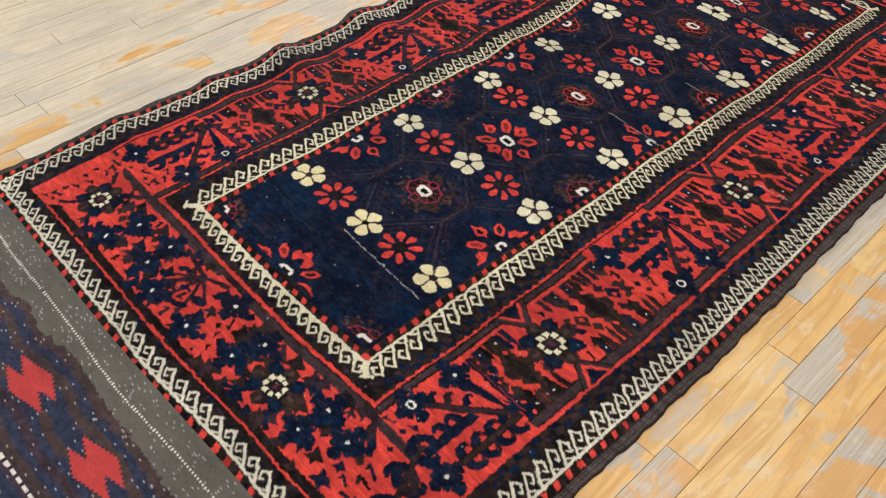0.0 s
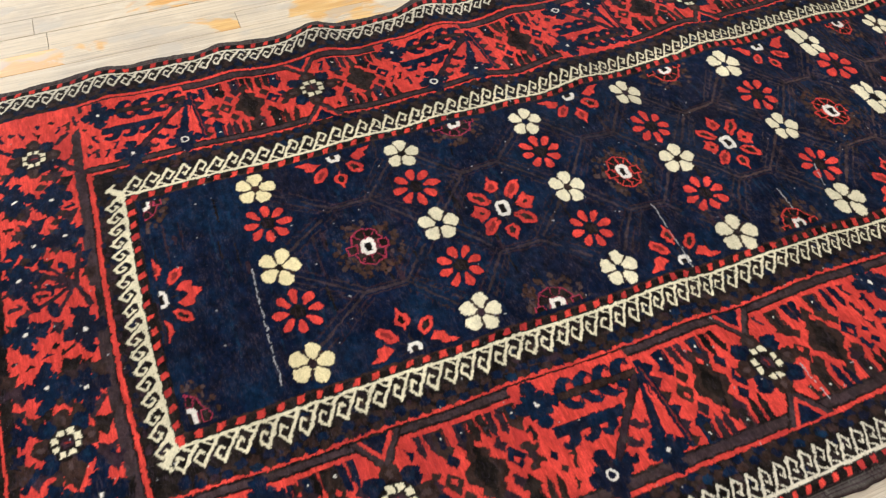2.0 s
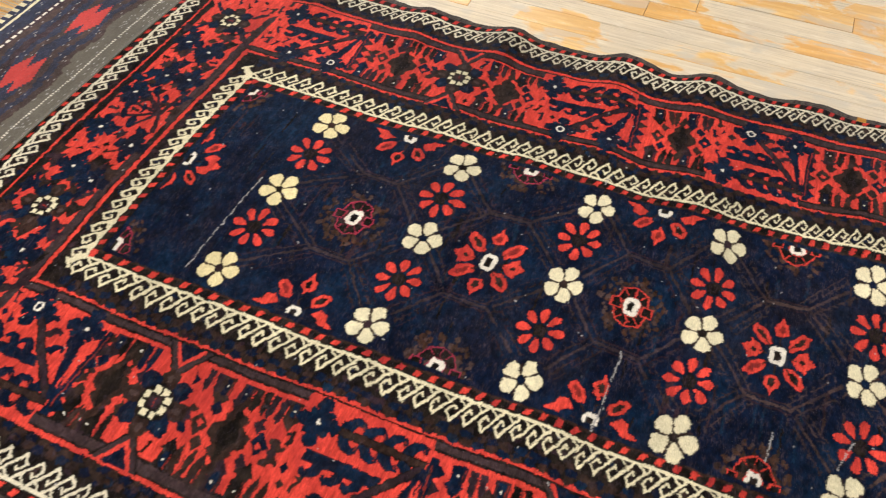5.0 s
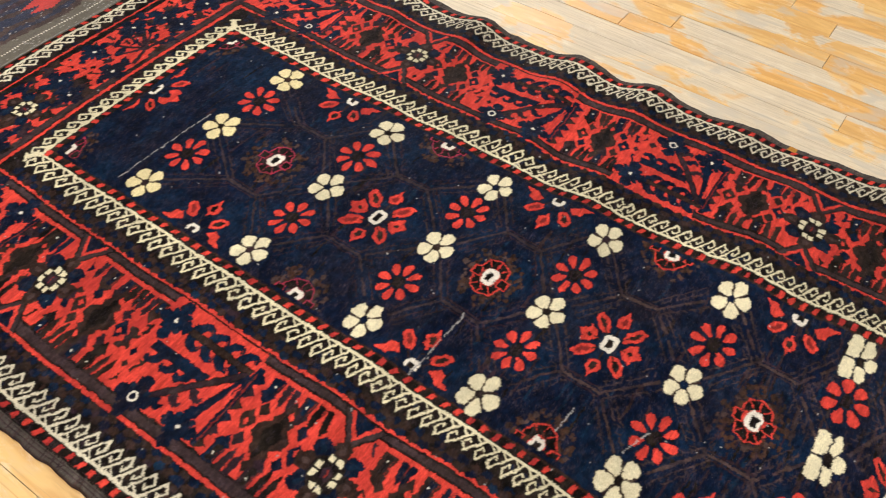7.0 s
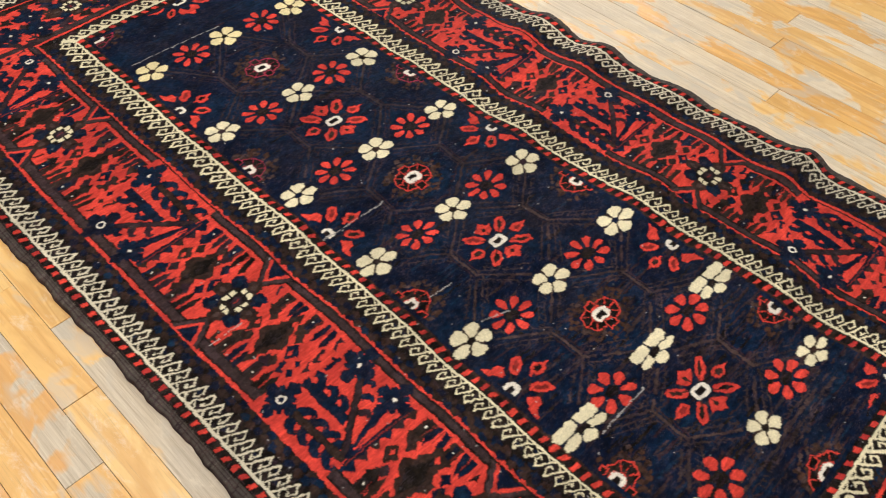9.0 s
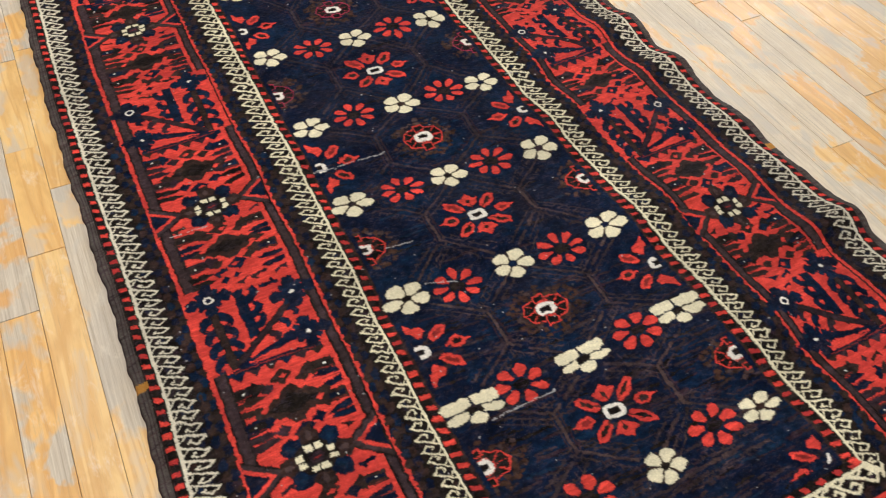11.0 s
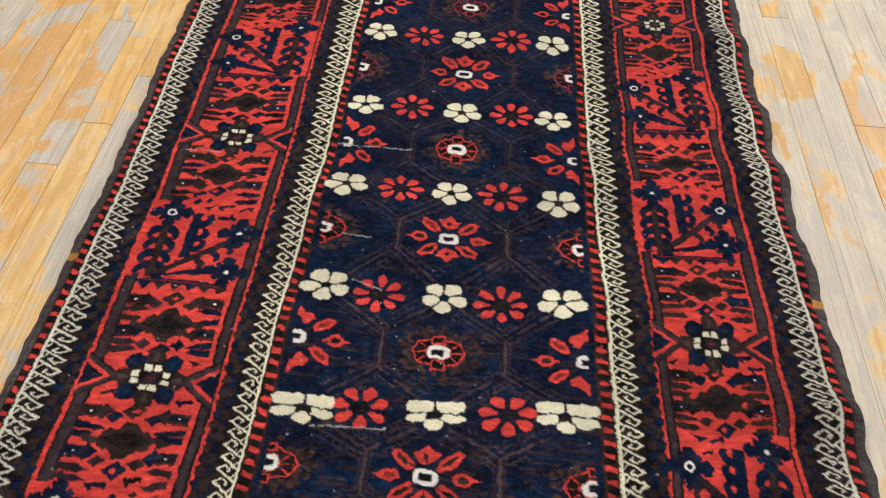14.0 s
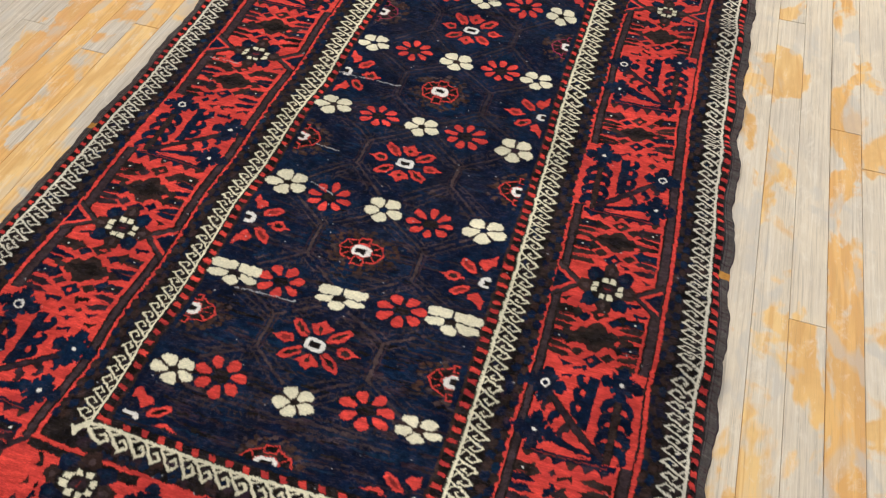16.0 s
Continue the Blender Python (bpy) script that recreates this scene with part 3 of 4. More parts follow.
def loop(f, s, w, a, b, turn, tip=0.0):
    """A red looped petal with a dark heart, and sometimes a point on its far end."""
    blob(f, s, w, a, b, "red", turn, 0.05)
    if tip:
        c, q = np.cos(np.radians(turn)), np.sin(np.radians(turn))
        poly(f, [(s + c * a * 0.6 - q * b * 0.45, w + q * a * 0.6 + c * b * 0.45), (s + c * (a + tip), w + q * (a + tip)), (s + c * a * 0.6 + q * b * 0.45, w + q * a * 0.6 - c * b * 0.45)], "red")
    blob(f, s, w, a * 0.60, b * 0.46, ("brown", "soot", "rust")[rng.integers(3)], turn, 0.1)


def eye(f):
    """The squarish ivory ring in the heart of a medallion, round a dark oblong."""
    poly(f, [(-0.0125, -0.0105), (-0.0075, -0.0185), (0.0075, -0.0185), (0.0125, -0.0105), (0.0125, 0.0105), (0.0075, 0.0185), (-0.0075, 0.0185), (-0.0125, 0.0105)], "white")
    poly(f, [(-0.0056, -0.0105), (0.0056, -0.0105), (0.0056, 0.0105), (-0.0056, 0.0105)], "soot")


def crown(f, s, w, k, way):
    """The three-pointed petals to either side."""
    x = lambda q: s + way * q * k
    poly(f, [(x(-0.018), w), (x(-0.006), w + 0.014), (x(0.008), w + 0.022), (x(0.010), w + 0.011), (x(0.024), w + 0.002), (x(0.010), w - 0.011), (x(0.008), w - 0.022), (x(-0.006), w - 0.014)], "red")
    blob(f, x(0.001), w, 0.0050, 0.0045, "brown")


def star_medallion(u, v, k, half=False):
    me = begin("star_medallion", "red looped-petal medallion with an ivory eye")
    f = Frame2(u, v, owner=me)
    up = 0.066 if half else 0.055
    for way in (-1, 1):
        loop(f, 0, way * up, 0.0150, 0.0130 * k, 90 * way, 0.012)
        if half:
            stroke(f, [(0, way * (up - 0.02)), (0, way * (up - 0.010))], 0.004, "red")
        for x in (-1, 1):
            loop(f, x * 0.034 * k, way * (0.044 if half else 0.036), 0.0200 if half else 0.0225, 0.0112 * k if half else 0.0125 * k, way * (90 - x * 38))
            if half:
                poly(f, [(x * 0.030 * k, way * 0.014), (x * 0.044 * k, way * 0.028), (x * 0.058 * k, way * 0.024), (x * 0.060 * k, way * 0.012), (x * 0.076 * k, way * 0.002), (x * 0.058 * k, way * -0.010), (x * 0.046 * k, way * 0.006)], "red")
    if not half:
        crown(f, 0.042 * k, 0, k, 1)
        crown(f, -0.042 * k, 0, k, -1)
    for i in range(8):
        ang = np.pi / 4 * i
        stroke(f, [(np.cos(ang) * 0.018, np.sin(ang) * 0.022), (np.cos(ang) * 0.030, np.sin(ang) * 0.036)], 0.0022, "brown")
    eye(f)


def brown_medallion(u, v, k, half=False):
    me = begin("brown_medallion", "brown medallion with a thin red outline and ivory eye")
    f = Frame2(u, v, owner=me)
    for _ in range(330):
        r, ang = 0.062 * np.sqrt(rng.uniform()), rng.uniform(0, 2 * np.pi)
        if rng.uniform() < 1.25 - r / 0.062:
            blob(f, r * np.cos(ang) * k, r * np.sin(ang) * 1.12, rng.uniform(0.002, 0.0048), rng.uniform(0.003, 0.0065), ("brown", "umber", "umber", "earth", "umber")[rng.integers(5)], edge=0.12)
    dye = "red" if u > 1.0 else "rose"
    far = 0.034 if half else 0.027
    for x in (-1, 1):
        q = [(x * (far - 0.008) * k, -0.010), (x * (far + 0.009) * k, -0.010), (x * (far + 0.009) * k, 0.010), (x * (far - 0.008) * k, 0.010)]
        poly(f, q, "soot")
        stroke(f, q + q[:1], 0.0022, dye)
    for way in (-1, 1):
        arch = [(far * k, way * 0.012), (0.021 * k, way * 0.034), (0, way * 0.043), (-0.021 * k, way * 0.034), (-far * k, way * 0.012)]
        poly(f, arch, "soot")
        stroke(f, arch, 0.0024, dye)
        for x in (-0.021, 0, 0.021):
            stroke(f, [(x * k, way * (0.034 if x else 0.043)), (x * 0.5 * k, way * 0.022)], 0.0018, dye)
    blob(f, 0, 0, 0.0152, 0.0218, dye)
    blob(f, 0, 0, 0.0134, 0.0200, "soot")
    eye(f)


def whole_field():
    abrash()
    hexagons()
    for i, m in enumerate(MEDAL):
        (brown_medallion if i % 2 == 0 else star_medallion)(m, MID - 0.002, TALL[i])
        b_ink, b_own = ink.copy(), own.copy()
        for v in (RIM["v0"], RIM["v1"]):
            (star_medallion if i % 2 == 0 else brown_medallion)(m, v, TALL[i], True)
        clip_to_field(None, b_ink, b_own)
    b_ink, b_own = ink.copy(), own.copy()
    star_medallion(RIM["u0"], 0.609, 0.9, True)
    for v in (0.371, 0.836):
        brown_medallion(RIM["u0"], v, 0.75, True)
    brown_medallion(RIM["u1"], 0.613, 0.8, True)
    for v in (0.367, 0.848):
        star_medallion(RIM["u1"], v, 0.8, True)
    clip_to_field(None, b_ink, b_own)
    for i, (u, v) in enumerate(SCARLET):
        red_flower(u, v, TALL[i // 2], i // 2)
    for i, (u, v) in enumerate(IVORY):
        ivory_flower(u, v, TALL[i // 3], i // 3)


whole_field()


# ---- motifs of the main border; s along the border, w from -0.1 to 0.1 across it ----
def hook_leaf(f, s, w, size, way, lean, dye):
    """A solid leaf that leaves the stem, swells and curls over to a point."""
    out = ((-0.34, -0.02), (0.40, -0.02), (0.50, 0.34), (0.74, 0.50), (0.90, 0.30), (1.08, 0.42), (1.04, 0.78), (0.66, 1.0), (0.12, 0.84), (-0.24, 0.42))
    poly(f, [(s + lean * a * size * rng.uniform(0.94, 1.06), w + way * b * size) for a, b in out], dye)


def bloom(f, s, w, dot=True, big=1.0):
    """A navy bloom: a cross of four blunt lobes on a round middle, with a white speck or ring in it."""
    blob(f, s, w, 0.020 * big, 0.021 * big, "navy", edge=0.06)
    for x, y, a, b in ((0.024, 0, 0.0115, 0.0125), (-0.024, 0, 0.0115, 0.0125), (0, 0.029, 0.0130, 0.0125), (0, -0.029, 0.0130, 0.0125)):
        blob(f, s + x * big, w + y * big, a * big, b * big, "navy", edge=0.08)
    for x, y in ((0.015, 0.016), (-0.015, 0.016), (0.015, -0.016), (-0.015, -0.016)):
        blob(f, s + x * big, w + y * big, 0.006 * big, 0.006 * big, ("navy", "blue")[rng.integers(2)], edge=0.1)
    if dot == "ring":
        ring(f, s, w, 0.0085, 0.0095, 0.0032, "white", "navy")
    elif dot:
        blob(f, s, w, 0.0034, 0.0044, "white", edge=0.15)


def rosette(f0, s, w=0.0, oblong=False):
    me = begin("rosette", "dark rosette with a ring of ivory dots")
    f = Frame2(*f0([(s, w)])[0], f0.a, f0.b, me)
    for i in range(8):
        ang = np.pi / 4 * i
        x, y = np.cos(ang), np.sin(ang)
        blob(f, x * 0.038, y * 0.041, 0.0200, 0.0165, ("brown", "navy")[i % 2], np.degrees(ang), 0.06)
        blob(f, x * 0.040, y * 0.044, 0.0080, 0.0050, ("earth", "blue")[i % 2], np.degrees(ang), 0.06)
    blob(f, 0, 0, 0.030, 0.032, "soot", edge=0.05)
    if oblong:
        spots = [(a * 0.0185, b * 0.0078) for a in (-1, 1) for b in (-1, 1)] + [(a * 0.0068, b * 0.0255) for a in (-1, 1) for b in (-1, 1)]
    else:
        spots = [(np.cos(np.pi / 4 * (i + 0.5)) * 0.0195, np.sin(np.pi / 4 * (i + 0.5)) * 0.0218) for i in range(8)]
    for x, y in spots:
        a, b, q = 0.0051 * rng.uniform(0.9, 1.1), 0.0057 * rng.uniform(0.9, 1.1), rng.uniform(-0.0012, 0.0012)
        poly(f, [(x - a, y - b + q), (x + a, y - b - q), (x + a, y + b + q), (x - a, y + b - q)], "ivory")
    blob(f, 0, 0, 0.0095, 0.0115, "plum", edge=0.1)
    stroke(f, [(0, -0.007), (0, 0.007)], 0.0026, "rust")


def notch(f, s, way):
    """Beside a rosette the side strip bends inward to a point, with a navy triangle outside it."""
    w = way * 0.1085
    poly(f, [(s - 0.044, w), (s + 0.044, w), (s + 0.003, w - way * 0.060), (s - 0.003, w - way * 0.060)], "soot")
    poly(f, [(s - 0.040, w), (s + 0.040, w), (s + 0.002, w - way * 0.055), (s - 0.002, w - way * 0.055)], "bark")
    poly(f, [(s - 0.030, w), (s + 0.030, w), (s, w - way * 0.044)], "red")
    poly(f, [(s - 0.022, w), (s + 0.022, w), (s, w - way * 0.033)], "navy")


def cigar(f, s, way, dye, reach=0.050):
    """A bar from the side strip that ends in an arrow head, with a dark core and a white speck."""
    a, b = way * 0.086, way * (0.086 - reach)
    q = rng.uniform(-0.004, 0.004)
    poly(f, [(s - 0.0115, a), (s - 0.0105, b + way * 0.016), (s - 0.0160, b + way * 0.013), (s + q, b - way * 0.008), (s + 0.0150, b + way * 0.014), (s + 0.0110, b + way * 0.015), (s + 0.0115, a)], dye)
    poly(f, [(s - 0.0048, a - way * 0.004), (s - 0.0046, b + way * 0.016), (s + 0.0046, b + way * 0.014), (s + 0.0048, a - way * 0.004)], ("soot", "navy")[rng.integers(2)])
    stroke(f, [(s + 0.0082, a - way * 0.004), (s + 0.0078, b + way * 0.018)], 0.0016, "rust")
    blob(f, s, a - way * 0.016, 0.0015, 0.0021, "white")


def bar_pair(f, s, way, dye, reach=0.036):
    """Two slim slanting bars with a thin red thread between them."""
    for i in (-1, 1):
        x, e = s + i * 0.0080, s + i * 0.0080 + rng.uniform(-0.004, 0.006)
        poly(f, [(x - 0.0060, way * 0.086), (e - 0.0056, way * (0.092 - reach)), (e + 0.002, way * (0.076 - reach)), (e + 0.0064, way * (0.094 - reach)), (x + 0.0060, way * 0.086)], dye)
    stroke(f, [(s, way * 0.084), (s + 0.001, way * (0.092 - reach))], 0.0018, "rust")


def lozenge(f, s, a, b, dye, core):
    """A large stepped lozenge lying across the border."""
    steps = ((1.0, 0.06), (0.72, 0.34), (0.60, 0.26), (0.42, 0.62), (0.30, 0.54), (0.12, 1.0))
    up = [(x, y) for x, y in steps] + [(-x, y) for x, y in steps[::-1]]
    pts = up + [(-x, -y) for x, y in up]
    poly(f, [(s + a * y * rng.uniform(0.88, 1.1), b * x * rng.uniform(0.92, 1.06)) for x, y in pts], dye)
    poly(f, [(s + a * y * 0.55, b * x * 0.62) for x, y in pts], core)


def small_diamond(f, s, w, r, dye):
    poly(f, [(s - r, w), (s - r * 0.2, w + r * 1.3), (s + r, w), (s + r * 0.1, w - r * 1.4)], dye)


def cross_panel(f, s0, s1, flip=1):
    """A red panel: dark bars from both sides, lozenges down its middle, so that the red makes crosses."""
    length = s1 - s0
    n = max(2, round(length / 0.066))
    p = length / n
    dyes = ("brown", "navy", "plum", "soot")
    for i in range(n):
        c = s0 + (i + 0.5) * p
        for side in (-1, 1):
            k = rng.integers(4)
            if (i + (side > 0)) % 2 == 0 or n < 3:
                cigar(f, c - p * 0.20, side, dyes[k], rng.uniform(0.044, 0.054))
                bar_pair(f, c + p * 0.24, side, dyes[(k + 1) % 4], rng.uniform(0.030, 0.042))
            else:
                bar_pair(f, c - p * 0.22, side, dyes[k], rng.uniform(0.032, 0.044))
                cigar(f, c + p * 0.20, side, dyes[(k + 2) % 4], rng.uniform(0.040, 0.050))
    mid = (s0 + s1) / 2 + flip * 0.004
    lozenge(f, mid, 0.031, 0.070, "brown", "soot")
    for x, y in ((-0.006, -0.046), (0.006, 0.043)):
        small_diamond(f, mid + x, y, 0.0055, "red")
    for i in (-1, 1):
        small_diamond(f, mid + i * 0.050, rng.uniform(-0.005, 0.005), 0.0150, ("brown", "navy")[i > 0])
        small_diamond(f, mid + i * 0.050, 0.0, 0.0050, "red")
        for y in (-0.030, 0.030):
            small_diamond(f, mid + i * 0.038, y, 0.0105, ("navy", "plum", "brown")[rng.integers(3)])
        if length > 0.16:
            for y in (-0.024, 0.022):
                hook_leaf(f, mid + i * 0.068, y, 0.020, (1, -1)[y > 0], i, ("brown", "navy")[rng.integers(2)])
            small_diamond(f, mid + i * 0.073, 0.0, 0.009, "plum")


def tree(f0, s, side, ringed, length=0.185):
    """A hooked tree: a bloom on a stem with curling leaves, a bar, and two blooms opposite on slanting stems."""
    me = begin("hooked_branch", "navy hooked branch with three blooms")
    f = Frame2(*f0([(s, 0)])[0], f0.a, f0.b * side, me)
    k = length / 0.185
    poly(f, [(-0.030, -0.1095), (0.160 * k, -0.1095), (0.160 * k, -0.080), (-0.030, -0.080)], "red")
    for i in range(4):
        x = (0.040 + 0.0305 * i) * k
        for way in (-1, 1):
            hook_leaf(f, x, -0.0680 + way * 0.005, 0.0265, way, 1, "navy")
            stroke(f, [(x + 0.0245, -0.068 + way * 0.013), (x + 0.0235, -0.068 + way * 0.022)], 0.0022, "rust")
    stroke(f, [(0.018, -0.068), (0.158 * k, -0.066)], 0.0150, "soot")
    stroke(f, [(0.018, -0.068), (0.158 * k, -0.066)], 0.0105, "brown")
    poly(f, [(0.002, -0.026), (0.000, -0.006), (0.108 * k, -0.004), (0.112 * k, -0.024)], "navy")
    for x in (0.028, 0.060, 0.088):
        hook_leaf(f, x * k, -0.006, 0.024, 1, -1, "navy")
    for x, y in ((0.072, 0.050), (0.092, 0.030), (0.112, 0.006)):
        hook_leaf(f, x * k, y, 0.021, 1, 1, ("navy", "plum")[rng.integers(2)])
    stroke(f, [(0.060 * k, 0.060), (0.155 * k, -0.058)], 0.0140, "soot")
    stroke(f, [(0.060 * k, 0.060), (0.155 * k, -0.058)], 0.0095, "plum")
    poly(f, [(0.126 * k, 0.050), (0.158 * k, -0.062), (0.170 * k, -0.060), (0.144 * k, 0.050)], "navy")
    stroke(f, [(0.152 * k, 0.030), (0.160 * k, -0.040)], 0.0034, "red")
    poly(f, [(0.164 * k, -0.084), (0.168 * k, 0.080), (0.180 * k, 0.080), (0.176 * k, -0.084)], "navy")
    stroke(f, [(0.170 * k, -0.070), (0.174 * k, 0.070)], 0.0024, "rust")
    for i in range(6):
        y = -0.078 + 0.027 * i
        poly(f, [(0.176 * k, y), (0.191 * k, y + 0.012), (0.177 * k, y + 0.025)], ("navy", "plum", "brown")[i % 3])
    bloom(f, 0.0, -0.068, "ring" if ringed == 0 else True)
    bloom(f, 0.044 * k, 0.072, "ring" if ringed == 1 else True)
    bloom(f, 0.136 * k, 0.068, "ring" if ringed == 2 else True)


def side_border(f, rosettes, trees, panels):
    for i, (s0, s1) in enumerate(panels):
        cross_panel(f, s0, s1, (1, -1)[i % 2])
    for t in trees:
        tree(f, *t)
    for s in rosettes:
        notch(f, s, -1)
        notch(f, s, 1)
        rosette(f, s, 0.0, s > 1.0)


BW = 0.4615                                        # from the rug's middle to the border's middle
near_side = Frame2(0, MID - BW, (1, 0), (0, 1), main[0])
far_side = Frame2(0, MID + BW - 0.008, (1, 0), (0, 1), main[1])
side_border(near_side, (0.554, 1.185, 1.766), ((0.228, 1, 1, 0.200), (0.802, -1, 1, 0.200), (1.406, 1, 0, 0.185), (1.985, 1, 0)),
            ((0.425, 0.510), (0.602, 0.778), (1.005, 1.140), (1.230, 1.382), (1.600, 1.722), (1.812, 1.955), (2.180, 2.280)))
side_border(far_side, (0.688, 1.615), ((0.262, -1, 2, 0.200), (0.889, -1, 1, 0.200), (1.262, 1, 1, 0.170), (1.808, -1, 1, 0.170)),
            ((0.462, 0.642), (0.736, 0.862), (1.095, 1.232), (1.436, 1.570), (1.662, 1.780), (1.985, 2.230)))
a_end = Frame2(AF - 0.163, 0, (0, 1), (-0.80, 0), main[2])
b_end = Frame2(BF + 0.160, 0, (0, 1), (0.80, 0), main[3])
side_border(b_end, (), ((0.470, 1, 0), (0.780, -1, 1)), ((0.690, 0.760),))
for sgn in (-1, 1):
    for v0, v1 in ((0.10, 0.62), (0.66, 1.10)):
        poly(a_end, [(v0, sgn * 0.108), (v1, sgn * 0.108), (v1 - 0.02, sgn * 0.086), (v0 + 0.02, sgn * 0.086)], ("bark", "soot")[sgn > 0])
for _ in range(150):
    v, w = rng.uniform(0.20, 1.02), rng.uniform(-0.095, 0.095)
    if 0.635 < v < 0.70 or 0.535 < v < 0.575:
        continue
    r = rng.uniform(0.012, 0.022)
    poly(a_end, [(v - r, w), (v - r * 0.3, w + r * 0.5), (v - r * 0.4, w + r * 1.2), (v + r * 0.3, w + r * 0.7), (v + r * 1.1, w + r * 0.9), (v + r * 0.6, w - r * 0.1), (v + r * 0.8, w - r), (v - r * 0.1, w - r * 0.6)], ("navy", "brown", "soot", "plum")[rng.integers(4)])
# the end border: two rosettes, navy blooms strewn between them and a hooked spray in the middle
for v in (0.401, 1.032):
    rosette(a_end, v)
    for i in (-1, 1):
        stroke(a_end, [(v + i * 0.060, -0.080), (v + i * 0.030, -0.052)], 0.011, "plum")
        stroke(a_end, [(v + i * 0.060, 0.080), (v + i * 0.030, 0.052)], 0.011, "navy")
for w0, w1 in ((-0.062, 0.070), (-0.066, 0.030)):
    stroke(a_end, [(0.690, w0), (0.690 + (w1 - w0) * 0.55, w1)], 0.0100, "plum")
stroke(a_end, [(0.775, -0.078), (0.690, -0.062), (0.640, -0.085)], 0.012, "plum")
for v, w in ((0.640, -0.020), (0.662, 0.016), (0.700, 0.020), (0.742, -0.010)):
    stroke(a_end, [(0.690, -0.060), (v, w)], 0.0085, "plum")
    hook_leaf(a_end, v, w, 0.024, 1, 1, "navy")
    hook_leaf(a_end, v, w - 0.020, 0.020, -1, -1, "navy")
for v, w in ((0.803, 0.019), (0.731, 0.051), (0.807, -0.049), (0.594, -0.066), (0.618, 0.051), (0.506, 0.021), (0.485, -0.052), (0.299, -0.041), (0.304, 0.028), (0.228, -0.022), (0.905, -0.030), (0.925, 0.050)):
    bloom(a_end, v, w, True, 1.12)
    for i in (-1, 1):
        small_diamond(a_end, v + i * 0.040, w + rng.uniform(-0.02, 0.02), 0.010, ("navy", "plum", "brown")[rng.integers(3)])
rosette(b_end, 0.363, -0.06)
bloom(b_end, 0.560, -0.075, "ring")

# the spray in the corner by the end border
stroke(near_side, [(0.075, -0.075), (0.235, 0.000)], 0.0130, "brown")
for i in range(6):
    for way in (-1, 1):
        hook_leaf(near_side, 0.085 + 0.026 * i, -0.070 + 0.0122 * i + way * 0.005, 0.030, way, (-1, 1)[i % 2], ("navy", "navy", "plum")[rng.integers(3)])

# joins of the borders at the corners: brown diagonal bars
for u, v, du, dv in ((AF - 0.085, MID - 0.365, -1, -1), (AF - 0.085, MID + 0.365, -1, 1), (BF + 0.085, MID - 0.365, 1, -1), (BF + 0.085, MID + 0.365, 1, 1)):
    f = Frame2(u, v, (du, 0), (0, dv), main[0 if dv < 0 else 1])
    stroke(f, [(-0.01, -0.01), (0.05, 0.05)], 0.012, "plum")
    hook_leaf(f, 0.03, 0.03, 0.022, 1, 1, "navy")
    hook_leaf(f, 0.05, 0.04, 0.022, -1, 1, "navy")

# small hooks, dots and lozenges in whatever red is still open
red_spot = D["red"]
for f, s0, s1, half in ((near_side, 0.02, 2.38, 0.088), (far_side, 0.02, 2.38, 0.082), (a_end, 0.28, 0.92, 0.080), (b_end, 0.28, 0.92, 0.080)):
    for _ in range(6500):
        sp, wp, r = rng.uniform(s0, s1), rng.uniform(-half, half), rng.uniform(0.0085, 0.0130)
        where = patch_of(*(lambda q: (q.min(0), q.max(0)))(f([(sp - r * 0.8, wp - r), (sp + r * 0.8, wp + r)])))
        if where is None or not (ink[where] == red_spot).all():
            continue
        dye = ("navy", "plum", "brown", "navy", "soot")[rng.integers(5)]
        kind, g = rng.integers(4), (1, -1)[rng.integers(2)]
        if kind == 0:
            small_diamond(f, sp, wp, r * 0.62, dye)
        elif kind == 1:
            stroke(f, [(sp, wp - r * 1.2), (sp + 0.003 * g, wp + r * 1.2)], 0.0072, dye)
            stroke(f, [(sp + 0.003 * g, wp + r * g), (sp - 0.007 * g, wp + r * 0.5 * g)], 0.0056, dye)
        elif kind == 2:
            poly(f, [(sp - r * 0.7, wp - g * r * 1.3), (sp + r * 0.1, wp - g * r * 0.2), (sp + r * 0.7, wp), (sp, wp + g * r * 1.5), (sp - r * 0.25, wp + g * r * 0.3)], dye)
        else:
            poly(f, [(sp - r * 0.8 * g, wp - r * 1.2), (sp - r * 0.1 * g, wp - r * 1.3), (sp + r * 0.7 * g, wp + r * 0.6), (sp + r * 0.9 * g, wp + r * 1.3), (sp - r * 0.5 * g, wp + r * 1.1), (sp + r * 0.1 * g, wp + r * 0.5)], dye)

# worn lines across the field where the pale warps show
f = Frame2(0, 0)
for u0, v0, u1, v1 in ((0.464, 0.617, 0.450, 0.375), (1.187, 0.352, 1.190, 0.506), (1.430, 0.400, 1.433, 0.455), (1.528, 0.425, 1.547, 0.490), (1.821, 0.405, 1.817, 0.535), (1.235, 0.050, 1.233, 0.118), (1.060, 0.860, 1.062, 0.880)):
    n = int(abs(v1 - v0) / 0.0042)
    for i in range(n):
        a = (i + 0.1) / n
        b = (i + 0.62) / n
        if rng.uniform() < 0.86:
            stroke(f, [(u0 + (u1 - u0) * a, v0 + (v1 - v0) * a), (u0 + (u1 - u0) * b, v0 + (v1 - v0) * b)], 0.0024, "thread")
for _ in range(420):
    blob(f, rng.uniform(0.0, U1), rng.uniform(-0.05, 1.25), 0.0009, 0.0016, "thread")

